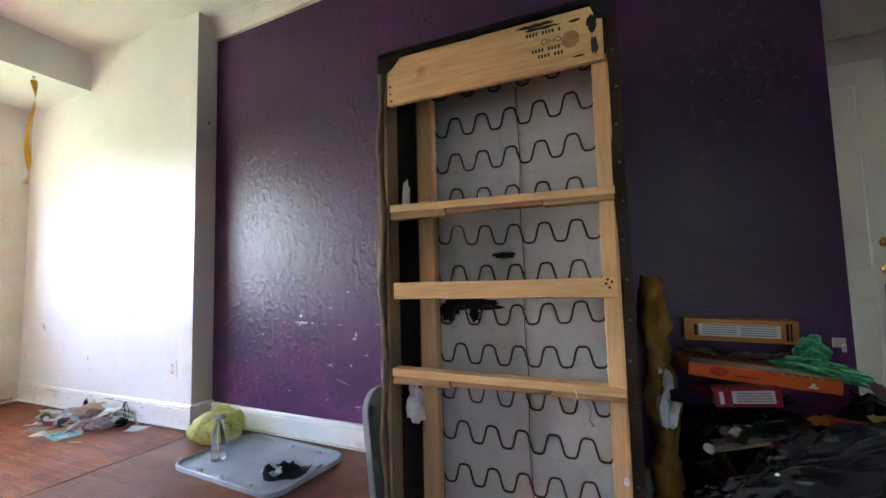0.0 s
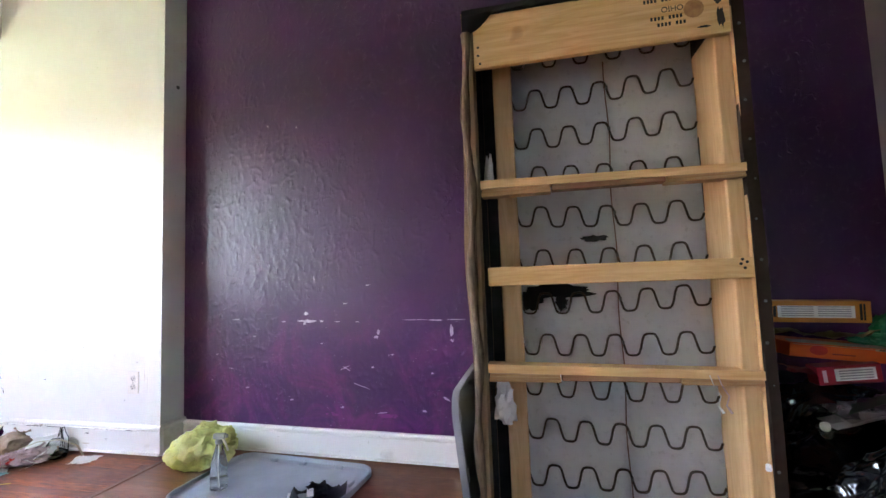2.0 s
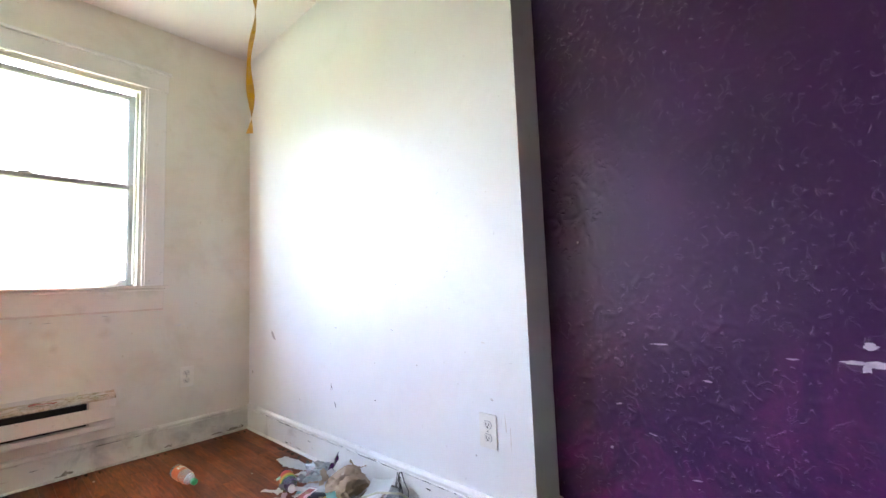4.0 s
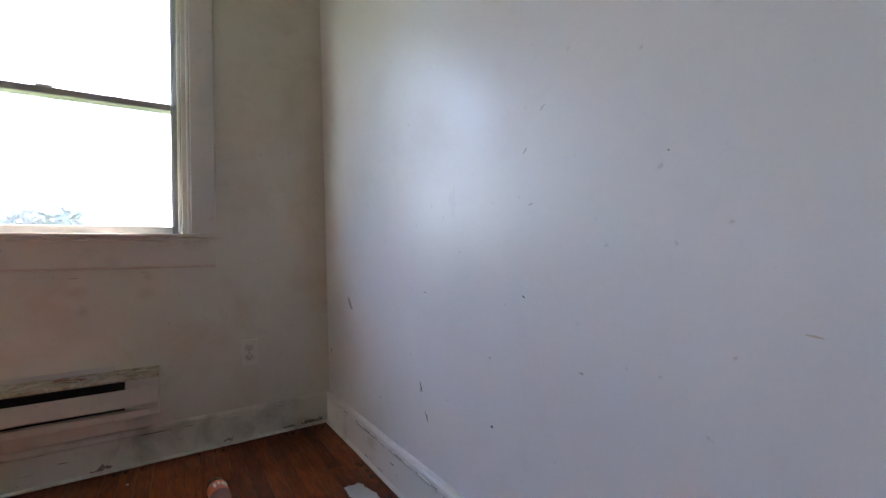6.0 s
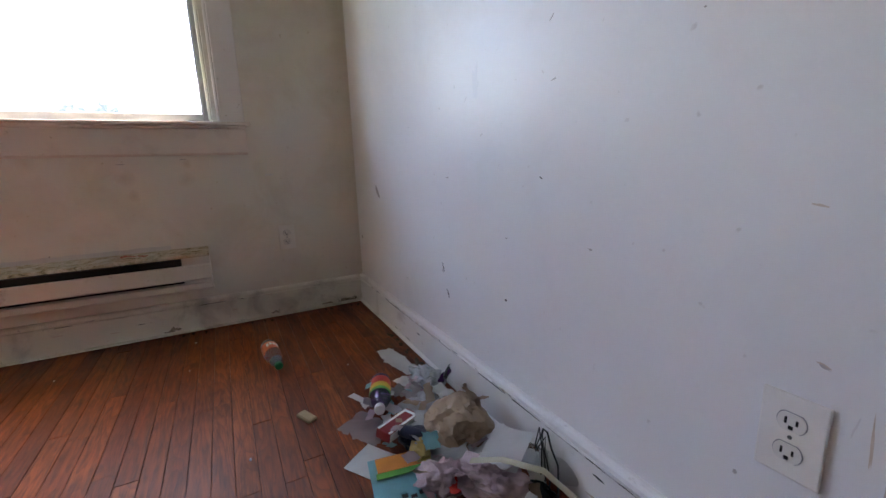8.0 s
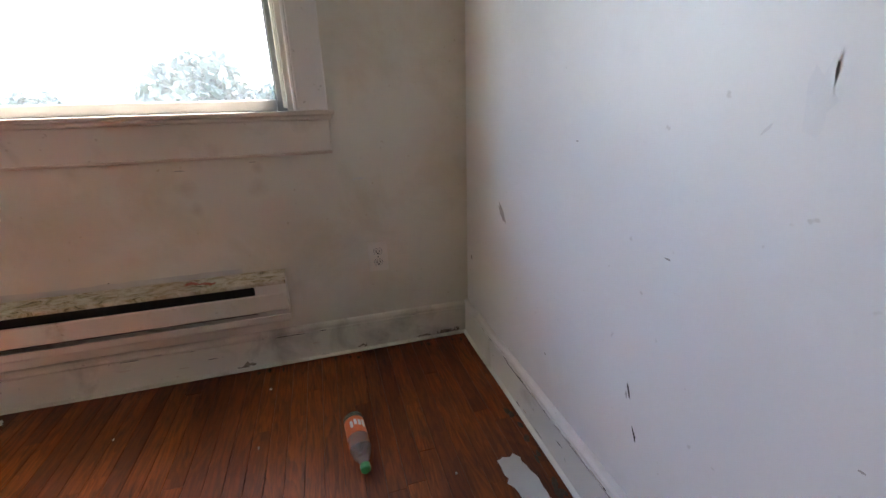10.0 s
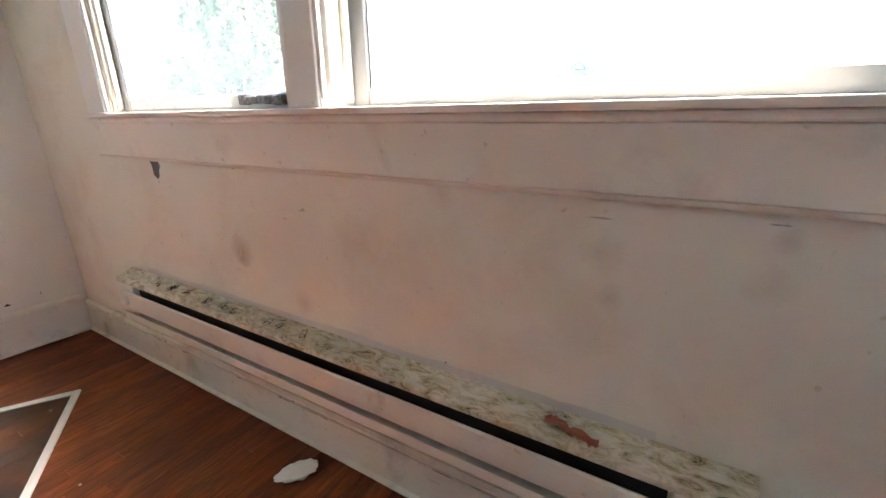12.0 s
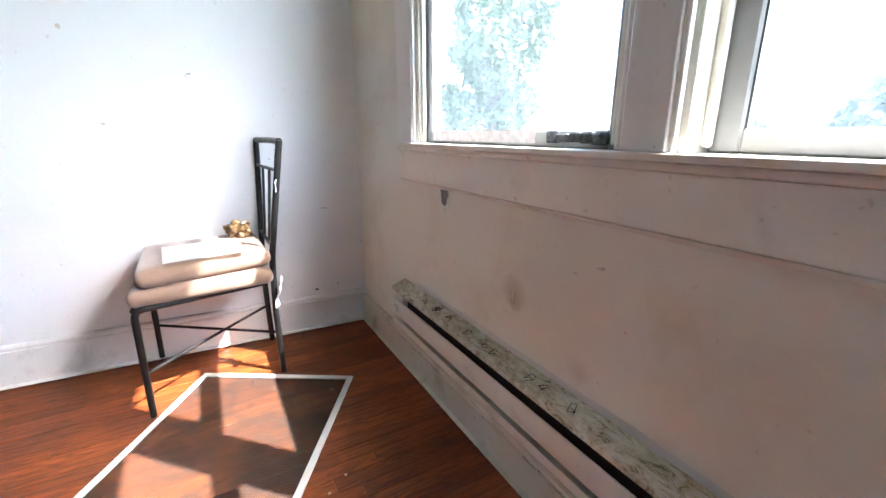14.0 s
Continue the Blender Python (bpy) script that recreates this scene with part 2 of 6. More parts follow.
BOX_R = plain("red_carton", (0.36, 0.012, 0.022), (0.26, 0.01, 0.018), 0.4, 6, 0.08)
CARD = plain("grey_board", (0.46, 0.43, 0.39), (0.38, 0.35, 0.31), 0.8, 10, 0.2)
INK = plain("black_ink", (0.02, 0.018, 0.016), None, 0.7)
PRINT_SHADE_GREY = plain("grey_print_and_joint_shade", (0.33, 0.33, 0.34), (0.24, 0.24, 0.25), 0.6, 40, 0.05)
CUSHION = plain("tan_suede", (0.235, 0.148, 0.096), (0.185, 0.112, 0.070), 0.85, 7, 0.35, 150, sheen=0.35)
IRON = plain("black_iron", (0.006, 0.006, 0.006), (0.014, 0.012, 0.011), 0.38, 25, 0.3, 80, 0.0, spec=0.28)
WHITE_ALU = plain("white_enamel", (0.75, 0.74, 0.73), (0.68, 0.66, 0.64), 0.35, 10, 0.08)
VINYL = plain("weathered_sash_paint", (0.40, 0.40, 0.385), (0.31, 0.315, 0.31), 0.55, 6, 0.1)
STILE_SHADE = plain("shaded_grey_stile", (0.33, 0.335, 0.335), (0.25, 0.255, 0.255), 0.5, 6, 0.1)
BRASS = plain("brass", (0.62, 0.42, 0.14), (0.45, 0.29, 0.09), 0.28, 20, 0.1, 60, 1.0)
STEEL_GREY = plain("grey_metal", (0.16, 0.17, 0.17), (0.1, 0.1, 0.1), 0.45, 20, 0.1, 60, 0.6)
GOLD_FOIL = plain("gold_brown_foil", (0.24, 0.14, 0.05), (0.06, 0.032, 0.014), 0.32, 30, 0.6, 60, 0.35)
RUST = plain("red_rag", (0.48, 0.17, 0.12), (0.36, 0.10, 0.07), 0.85, 20, 0.5)
DOORW = wall_paint("door_paint", (0.66, 0.68, 0.57), (0.60, 0.62, 0.51), 0.45, 0.04, (0.3, 0.27, 0.2), dirt=0.3)
CHALK = plain("bare_plaster", (0.60, 0.52, 0.60), (0.42, 0.32, 0.44), 0.9, 40, 0.3, 90)
SMUDGE = plain("grey_smudge", (0.36, 0.34, 0.32), (0.52, 0.50, 0.47), 0.7, 40, 0.3, 90)
FAINT = plain("faint_grey_rub", (0.70, 0.69, 0.685), (0.66, 0.65, 0.645), 0.6, 60, 0.2, 90)
BROWN_SM = plain("brown_smudge", (0.54, 0.45, 0.36), (0.64, 0.56, 0.48), 0.7, 30, 0.2, 90)
BARK = plain("bark", (0.10, 0.075, 0.055), (0.05, 0.04, 0.03), 0.9, 12, 0.6, 40)
GRASS = plain("lawn", (0.07, 0.11, 0.03), (0.05, 0.08, 0.025), 0.9, 0.4, 0.3, 12)
SUN_BLOCK = plain("pale_sun_block", (0.55, 0.56, 0.55), (0.48, 0.49, 0.48), 0.7, 2, 0.1)


def heater_enamel():
    m, nt, b = material("grimy_heater_enamel")
    v = coords(nt)
    col = blend(nt, spread(nt, noise_tex(nt, v, 4, 4), 0.35, 0.65), (0.70, 0.65, 0.58), (0.60, 0.54, 0.46))
    gunk = noise_tex(nt, coords(nt, (2.2, 0.7, 1)), 24, 8, 0.8, 1.0)
    col = blend(nt, spread(nt, gunk, 0.42, 0.58, 0, 0.8), col, (0.34, 0.26, 0.12))
    col = blend(nt, spread(nt, gunk, 0.57, 0.64, 0, 0.92), col, (0.06, 0.045, 0.022))
    nt.links.new(col, b.inputs["Base Color"])
    b.inputs["Roughness"].default_value = 0.5
    relief(nt, b, gunk, 0.25, 0.004)
    return m


HEAT_TOP = heater_enamel()
HEAT = wall_paint("heater_enamel", (0.73, 0.70, 0.64), (0.66, 0.63, 0.56), 0.42, 0.05, (0.32, 0.24, 0.17), 6.0, 0.58, 0.78, 0.55)


def batting():
    m, nt, b = material("white_batting")
    v = coords(nt)
    f = noise_tex(nt, v, 5, 5, 0.6)
    col = blend(nt, spread(nt, f, 0.35, 0.7), (0.90, 0.90, 0.93), (0.78, 0.78, 0.82))
    fuzz = noise_tex(nt, v, 34, 5, 0.7)
    col = blend(nt, spread(nt, fuzz, 0.56, 0.74, 0, 0.4), col, (0.34, 0.33, 0.32))
    yel = noise_tex(nt, v, 3.1, 2)
    col = blend(nt, spread(nt, yel, 0.62, 0.75, 0, 0.5), col, (0.55, 0.46, 0.28))
    nt.links.new(col, b.inputs["Base Color"])
    b.inputs["Roughness"].default_value = 0.95
    n1 = relief(nt, b, f, 0.5, 0.02)
    relief(nt, b, fuzz, 0.3, 0.006, n1)
    return m


BATTING = batting()


def bag_plastic(name, c1, c2, rough, through_light=0.0, bump=0.6, scale=9.0, draw=(1, 1, 0.5)):
    """Creased film."""
    m, nt, b = material(name)
    v = coords(nt)
    nt.links.new(blend(nt, noise_tex(nt, v, 5, 3), c1, c2), b.inputs["Base Color"])
    w = nt.nodes.new("ShaderNodeTexNoise")
    w.noise_type = "RIDGED_MULTIFRACTAL"
    w.inputs["Scale"].default_value, w.inputs["Detail"].default_value, w.inputs["Distortion"].default_value = scale, 3.0, 1.5
    nt.links.new(coords(nt, draw), w.inputs["Vector"])
    b.inputs["Roughness"].default_value = rough
    b.inputs["Subsurface Weight"].default_value = through_light
    b.inputs["Subsurface Radius"].default_value = (0.05, 0.05, 0.03)
    relief(nt, b, w.outputs["Fac"], bump, 0.018)
    return m


BLACK_BAG = bag_plastic("black_bin_bag", (0.008, 0.008, 0.009), (0.012, 0.012, 0.013), 0.14, 0.0, 0.9, 14.0, (0.22, 1.0, 1.0))
YELLOW_BAG = bag_plastic("yellow_carrier_bag", (0.80, 0.81, 0.30), (0.86, 0.87, 0.48), 0.2, 0.3, 0.9, 8, (1.5, 1.5, 0.6))
def thin_film(mat, tint, amount):
    """Makes a film partly see-through and glowing with the light behind it."""
    nt = mat.node_tree
    b = nt.nodes["Principled BSDF"]
    glow = node(nt, "ShaderNodeBsdfTranslucent", Color=(*tint, 1))
    hole = node(nt, "ShaderNodeBsdfTransparent", Color=(*[0.5 + 0.5 * c for c in tint], 1))
    m1, m2 = nt.nodes.new("ShaderNodeMixShader"), nt.nodes.new("ShaderNodeMixShader")
    m1.inputs[0].default_value = 0.30
    m2.inputs[0].default_value = amount
    nt.links.new(b.outputs[0], m1.inputs[1])
    nt.links.new(glow.outputs[0], m1.inputs[2])
    nt.links.new(m1.outputs[0], m2.inputs[1])
    nt.links.new(hole.outputs[0], m2.inputs[2])
    nt.links.new(m2.outputs[0], nt.nodes["Material Output"].inputs[0])


thin_film(YELLOW_BAG, (0.80, 0.82, 0.35), 0.28)
CLOUD_FILM = bag_plastic("pale_see_through_film", (0.62, 0.56, 0.56), (0.50, 0.45, 0.46), 0.3, 0.0, 0.4, 14)
thin_film(CLOUD_FILM, (0.75, 0.70, 0.70), 0.5)
CLEAR_FILM = bag_plastic("cloudy_film", (0.48, 0.48, 0.49), (0.34, 0.34, 0.36), 0.25, 0.2, 0.6, 14)


def clear(name, tint, rough=0.05, amount=0.85):
    m, nt, b = material(name)
    b.inputs["Base Color"].default_value = (*tint, 1)
    b.inputs["Roughness"].default_value = rough
    b.inputs["Transmission Weight"].default_value = amount
    b.inputs["IOR"].default_value = 1.35
    relief(nt, b, noise_tex(nt, coords(nt), 20, 2), 0.1, 0.003)
    return m


PET = clear("clear_bottle", (0.85, 0.88, 0.9))


def dirty_glass(name, haze, amount):
    """A thin pane with a film of dust and smears."""
    m, nt, b = material(name)
    out = nt.nodes["Material Output"]
    clear_part = nt.nodes.new("ShaderNodeBsdfTransparent")
    dust = node(nt, "ShaderNodeBsdfTranslucent", Color=(*haze, 1))
    gloss = node(nt, "ShaderNodeBsdfGlossy", Roughness=0.02)
    smear = noise_tex(nt, coords(nt, (1, 1, 0.35)), 14, 5, 0.65, 0.6)
    mix = nt.nodes.new("ShaderNodeMixShader")
    nt.links.new(spread(nt, smear, 0.35, 0.75, amount * 0.5, amount * 1.6), mix.inputs[0])
    nt.links.new(clear_part.outputs[0], mix.inputs[1])
    nt.links.new(dust.outputs[0], mix.inputs[2])
    shine = nt.nodes.new("ShaderNodeMixShader")
    edge = node(nt, "ShaderNodeLayerWeight", Blend=0.3)
    nt.links.new(spread(nt, edge.outputs["Facing"], 0.3, 1.0, 0.03, 0.3), shine.inputs[0])
    nt.links.new(mix.outputs[0], shine.inputs[1])
    nt.links.new(gloss.outputs[0], shine.inputs[2])
    nt.links.new(shine.outputs[0], out.inputs[0])
    return m


PANE = dirty_glass("dusty_pane", (0.85, 0.93, 1.0), 0.021)


def screen_cloth():
    m, nt, b = material("insect_mesh")
    out = nt.nodes["Material Output"]
    b.inputs["Base Color"].default_value = (0.055, 0.046, 0.038, 1)
    b.inputs["Roughness"].default_value = 0.7
    b.inputs["Specular IOR Level"].default_value = 0.2
    hole = nt.nodes.new("ShaderNodeBsdfTransparent")
    mix = nt.nodes.new("ShaderNodeMixShader")
    dust = noise_tex(nt, coords(nt), 5, 5, 0.65, 0.8)
    nt.links.new(spread(nt, dust, 0.35, 0.7, 0.12, 0.42), mix.inputs[0])
    nt.links.new(hole.outputs[0], mix.inputs[1])
    nt.links.new(b.outputs[0], mix.inputs[2])
    nt.links.new(mix.outputs[0], out.inputs[0])
    return m


MESHCLOTH = screen_cloth()


# Translucent cloth that only weakens the daylight from the south window.
def dimming_cloth():
    m, nt, b = material("dark_dimming_cloth")
    thin = node(nt, "ShaderNodeBsdfTranslucent", Color=(0.66, 0.64, 0.60, 1))
    b.inputs["Base Color"].default_value = (0.10, 0.09, 0.08, 1)
    b.inputs["Roughness"].default_value = 0.9
    mix = nt.nodes.new("ShaderNodeMixShader")
    nt.links.new(spread(nt, noise_tex(nt, coords(nt), 120, 3), 0.3, 0.7, 0.7, 0.9), mix.inputs[0])
    nt.links.new(b.outputs[0], mix.inputs[1])
    nt.links.new(thin.outputs[0], mix.inputs[2])
    nt.links.new(mix.outputs[0], nt.nodes["Material Output"].inputs[0])
    return m


DIMMER = dimming_cloth()


def leaf_stuff(name, c1, c2):
    m, nt, b = material(name)
    geo = nt.nodes.new("ShaderNodeNewGeometry")
    nt.links.new(blend(nt, geo.outputs["Random Per Island"], c1, c2), b.inputs["Base Color"])
    b.inputs["Roughness"].default_value = 0.5
    return m


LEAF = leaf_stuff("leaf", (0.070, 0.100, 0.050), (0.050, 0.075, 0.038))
# Far leaves carry the distance haze in a paler, bluer base colour.
LEAF_HAZED = leaf_stuff("hazed_leaf", (0.11, 0.14, 0.13), (0.095, 0.125, 0.118))

FLY = plain("amber_sticky_paper", (0.62, 0.36, 0.03), (0.48, 0.25, 0.02), 0.3, 20, 0.3)


# ---- mesh helpers ----
def finish(bm, name, mat, smooth=None):
    bmesh.ops.recalc_face_normals(bm, faces=bm.faces)
    me = bpy.data.meshes.new(name)
    if smooth:
        for f in bm.faces:
            f.smooth = True
    bm.to_mesh(me)
    bm.free()
    if smooth:
        me.set_sharp_from_angle(angle=radians(smooth))
    for m in (mat if isinstance(mat, (list, tuple)) else (mat,)):
        me.materials.append(m)
    return me


def part(name, bm, mat, parent=None, label="", smooth=None):
    ob = new(name, finish(bm, name, mat, smooth))
    if parent is not None:
        ob.parent = parent
    return tagged(ob, label=label)


def thing(name, m, label, category, group="", kind=""):
    ob = new(name)
    ob.empty_display_size = 0.1
    ob.matrix_world = m
    return tagged(ob, label, category, group, kind)


def solid(name, bm, mat, m, label, category, smooth=None, group="", kind=""):
    ob = new(name, finish(bm, name, mat, smooth))
    ob.matrix_world = m
    return tagged(ob, label, category, group, kind)


def structure(name, bm, mat, label, category, smooth=None):
    return solid(name, bm, mat, Matrix(), label, category, smooth, kind="structure")


def box(x0, x1, y0, y1, z0, z1, bevel=0.0, bm=None, segments=1):
    bm = bm or bmesh.new()
    made = bmesh.ops.create_cube(bm, size=1)["verts"]
    for v in made:
        v.co = Vector((x0 + (v.co.x + 0.5) * (x1 - x0), y0 + (v.co.y + 0.5) * (y1 - y0), z0 + (v.co.z + 0.5) * (z1 - z0)))
    if bevel:
        edges = list({e for v in made for e in v.link_edges})
        bmesh.ops.bevel(bm, geom=edges, offset=bevel, segments=segments, affect="EDGES", profile=0.5)
    return bm


def prism(points, axis, a, b, bm=None):
    """A polygon in the two other axes, drawn out along one axis from a to b."""
    bm = bm or bmesh.new()

    def at(p, w):
        c = [p[0], p[1]]
        c.insert(axis, w)
        return c
    lo = [bm.verts.new(at(p, a)) for p in points]
    hi = [bm.verts.new(at(p, b)) for p in points]
    n = len(points)
    bm.faces.new(lo)
    bm.faces.new(hi[::-1])
    for i in range(n):
        bm.faces.new((lo[i], hi[i], hi[(i + 1) % n], lo[(i + 1) % n]))
    return bm


def slab(plan, z0, z1):
    """A plan polygon between two heights."""
    return prism(plan, 2, z0, z1)


def tube(points, r, n=8, bm=None, flat=1.0):
    bm = bm or bmesh.new()
    pts = [Vector(p) for p in points]
    rings = []
    side = None
    for i, p in enumerate(pts):
        d = (pts[min(i + 1, len(pts) - 1)] - pts[max(i - 1, 0)]).normalized()
        if side is None:
            side = d.cross(Vector((0, 0, 1)) if abs(d.z) < 0.9 else Vector((1, 0, 0))).normalized()
        side = (side - d * side.dot(d)).normalized()
        up = d.cross(side)
        rr = r[i] if isinstance(r, (list, tuple)) else r
        rings.append([bm.verts.new(p + side * math.cos(2 * math.pi * k / n) * rr + up * math.sin(2 * math.pi * k / n) * rr * flat) for k in range(n)])
    for a, b in zip(rings, rings[1:]):
        for k in range(n):
            bm.faces.new((a[k], a[(k + 1) % n], b[(k + 1) % n], b[k]))
    bm.faces.new(rings[0][::-1])
    bm.faces.new(rings[-1])
    return bm


def lathe(profile, n=16, bm=None):
    """Rings (radius, height) round z."""
    bm = bm or bmesh.new()
    rings = [[bm.verts.new((r * math.cos(2 * math.pi * k / n), r * math.sin(2 * math.pi * k / n), z)) for k in range(n)] for r, z in profile]
    for a, b in zip(rings, rings[1:]):
        for k in range(n):
            bm.faces.new((a[k], a[(k + 1) % n], b[(k + 1) % n], b[k]))
    bm.faces.new(rings[0][::-1])
    bm.faces.new(rings[-1])
    return bm


def sheet(w, d, nx=8, ny=8, amp=0.01, freq=9.0, seed=0, thick=0.0012, fold=0.0, ragged=0.0):
    """A crumpled sheet lying on z = 0."""
    bm = bmesh.new()
    rows = []
    off = Vector((seed * 7.31, seed * 3.77, seed * 1.13))
    for j in range(ny + 1):
        row = []
        for i in range(nx + 1):
            x, y = (i / nx - 0.5) * w, (j / ny - 0.5) * d
            z = amp * (1 + noise.noise(Vector((x * freq, y * freq, 0)) + off)) + amp * 0.5 * noise.noise(Vector((x * freq * 2.7, y * freq * 2.7, 3)) + off)
            z += fold * abs(x / w * 2) ** 2
            if ragged and (i in (0, nx) or j in (0, ny)):
                x += ragged * noise.noise(Vector((i * 1.7, j * 1.3, seed)))
                y += ragged * noise.noise(Vector((i * 1.1, j * 1.9, seed + 5)))
            row.append(bm.verts.new((x, y, max(z, 0.0005))))
        rows.append(row)
    for j in range(ny):
        for i in range(nx):
            bm.faces.new((rows[j][i], rows[j][i + 1], rows[j + 1][i + 1], rows[j + 1][i]))
    bmesh.ops.solidify(bm, geom=bm.faces[:], thickness=-thick)
    return bm


def blob(sx, sy, sz, level=3, amp=0.2, freq=2.0, seed=0, crease=0.0, crease_freq=7.0, facet=0.0, facet_freq=3.0, draw=(1, 1, 1)):
    """A lumpy, creased heap that rests on z = 0."""
    bm = bmesh.new()
    bmesh.ops.create_icosphere(bm, subdivisions=level, radius=1)
    off = Vector((seed * 5.1, seed * 2.3, seed * 9.7))
    for v in bm.verts:
        n = v.co.normalized()
        k = 1 + amp * noise.noise(n * freq + off) + amp * 0.5 * noise.noise(n * freq * 2.3 + off)
        if crease:
            k += crease * (0.5 - abs(noise.noise(n * crease_freq + off))) + crease * 0.5 * (0.5 - abs(noise.noise(n * crease_freq * 2.1 + off)))
        if facet:
            q = Vector((n.x * draw[0], n.y * draw[1], n.z * draw[2]))
            q += 0.25 * noise.noise_vector(q * 2 + off)
            k += facet * (noise.voronoi(q * facet_freq + off)[0][0] - 0.5) + facet * 0.4 * (noise.voronoi(q * facet_freq * 2.6 + off)[0][0] - 0.5)
        v.co = Vector((n.x * sx * k, n.y * sy * k, max((n.z * k + 0.75) * sz, 0.0) / 1.75 * 2))
    return bm


def frame_ring(x0, x1, z0, z1, w, y0, y1, bevel=0.003):
    """Four bars round an opening in the xz plane."""
    bm = bmesh.new()
    box(x0, x0 + w, y0, y1, z0, z1, bevel, bm)
    box(x1 - w, x1, y0, y1, z0, z1, bevel, bm)
    box(x0 + w, x1 - w, y0, y1, z1 - w, z1, bevel, bm)
    box(x0 + w, x1 - w, y0, y1, z0, z0 + w, bevel, bm)
    return bm


def words(text, size, mat, parent, m, name="lettering"):
    cu = bpy.data.curves.new("lettering", "FONT")
    cu.body, cu.size, cu.extrude, cu.align_x, cu.align_y = text, size, 0.0004, "CENTER", "CENTER"
    tmp = bpy.data.objects.new("lettering", cu)
    me = bpy.data.meshes.new_from_object(tmp)
    bpy.data.objects.remove(tmp)
    bpy.data.curves.remove(cu)
    me.materials.append(mat)
    ob = new(name, me)
    ob.parent = parent
    ob.matrix_local = m
    return ob


# ---- the room ----
CORNER = 2.33          # where the white wall steps back to the purple one
END = 5.95             # where the purple wall ends at the hall
TOP, BAY_TOP, BAY_EDGE = 3.08, 2.74, 0.955


def purple_y(x):
    return 0.165 - 0.04 * (x - CORNER)


def south_y(x):
    return -3.468 - 0.055 * x


def window_wall():
    """Outer wall with two openings, built round them."""
    bm = bmesh.new()
    for y0, y1, z0, z1 in ((-0.668, 0.2, -0.05, 3.3), (-1.815, -1.70, 1.02, 2.30), (-3.8, -2.74, -0.05, 3.3),
                           (-2.74, -0.668, -0.05, 1.02), (-2.74, -0.668, 2.30, 3.3)):
        box(-0.10, 0.0, y0, y1, z0, z1, 0, bm)
    return structure("wall_west", bm, STAINED, "off-white painted window wall with brown stains below the sill", "wall")


wall_west = window_wall()
wall_north = structure("wall_north", slab([(-0.10, 0.0), (CORNER, 0.0), (CORNER, 0.36), (-0.10, 0.36)], -0.05, 3.3), WHITE,
                       "glossy white painted wall with scuffs and small marks", "wall")


def rough_paint_wall():
    """The purple wall: a fine sheet with sags, trowel nicks and curled brush ridges, closed behind."""
    rnd = np.random.default_rng(7)
    step = 0.0065
    xs = np.concatenate([np.arange(CORNER, 4.34, step), np.linspace(4.34, END, 60)])
    zs = np.arange(0.10, 3.02, step)
    zs = np.concatenate([[-0.05], zs, [3.3]])
    high = np.zeros((len(xs), len(zs)))
    for _ in range(3000):
        x, z = rnd.uniform(CORNER, 4.34), rnd.uniform(0.15, 2.9)
        if rnd.random() > (1.0 if z < 0.75 or x < 3.1 and z < 1.9 else 0.75):
            continue
        a = rnd.normal(math.pi / 2, 0.55) if rnd.random() < 0.7 else rnd.uniform(0, math.pi)
        bend, length = rnd.normal(0, 9.0), rnd.uniform(0.015, 0.085)
        amp, wide = rnd.uniform(0.0005, 0.0019), rnd.uniform(0.0045, 0.0085)
        i0, i1 = np.searchsorted(xs, (x - 0.13, x + 0.13))
        j0, j1 = np.searchsorted(zs, (z - 0.13, z + 0.13))
        gx, gz = np.meshgrid(xs[i0:i1] - x, zs[j0:j1] - z, indexing="ij")
        along = gx * math.cos(a) + gz * math.sin(a)
        across = -gx * math.sin(a) + gz * math.cos(a) - bend * along * along
        high[i0:i1, j0:j1] += amp * np.exp(-(across / wide) ** 2) / (1 + np.exp((np.abs(along) - length / 2) / 0.004))
    gx, gz = np.meshgrid(xs, zs, indexing="ij")
    ys = 0.165 - 0.04 * (gx - CORNER) - high
    n, m = len(xs), len(zs)
    verts = np.stack([gx, ys, gz], -1).reshape(-1, 3)
    idx = np.arange(n * m).reshape(n, m)
    quads = np.stack([idx[:-1, :-1], idx[1:, :-1], idx[1:, 1:], idx[:-1, 1:]], -1).reshape(-1, 4)
    k = n * m
    back = [(CORNER, 0.36, -0.05), (END, purple_y(END) + 0.14, -0.05), (END, purple_y(END) + 0.14, 3.3), (CORNER, 0.36, 3.3), (END, purple_y(END), -0.05), (END, purple_y(END), 3.3)]
    me = bpy.data.meshes.new("wall_purple")
    me.from_pydata(verts.tolist() + back, [], quads.tolist() + [[k, k + 3, k + 2, k + 1], [k + 4, k + 1, k + 2, k + 5]])
    me.polygons.foreach_set("use_smooth", [True] * len(me.polygons))
    me.set_sharp_from_angle(angle=radians(60))
    me.materials.append(PURPLE)
    return tagged(new("wall_purple", me), "wrinkled glossy dark purple painted wall with scratches", "wall", kind="structure")


wall_purple = rough_paint_wall()


SOUTH_X0, SOUTH_X1, SOUTH_Z0, SOUTH_Z1 = 5.08, 5.98, 1.02, 2.15


def back_wall(name, spans, mat, label):
    bm = bmesh.new()
    for x0, x1, z0, z1 in spans:
        prism([(x0, south_y(x0)), (x1, south_y(x1)), (x1, south_y(x1) - 0.15), (x0, south_y(x0) - 0.15)], 2, z0, z1, bm)
    return structure(name, bm, mat, label, "wall")


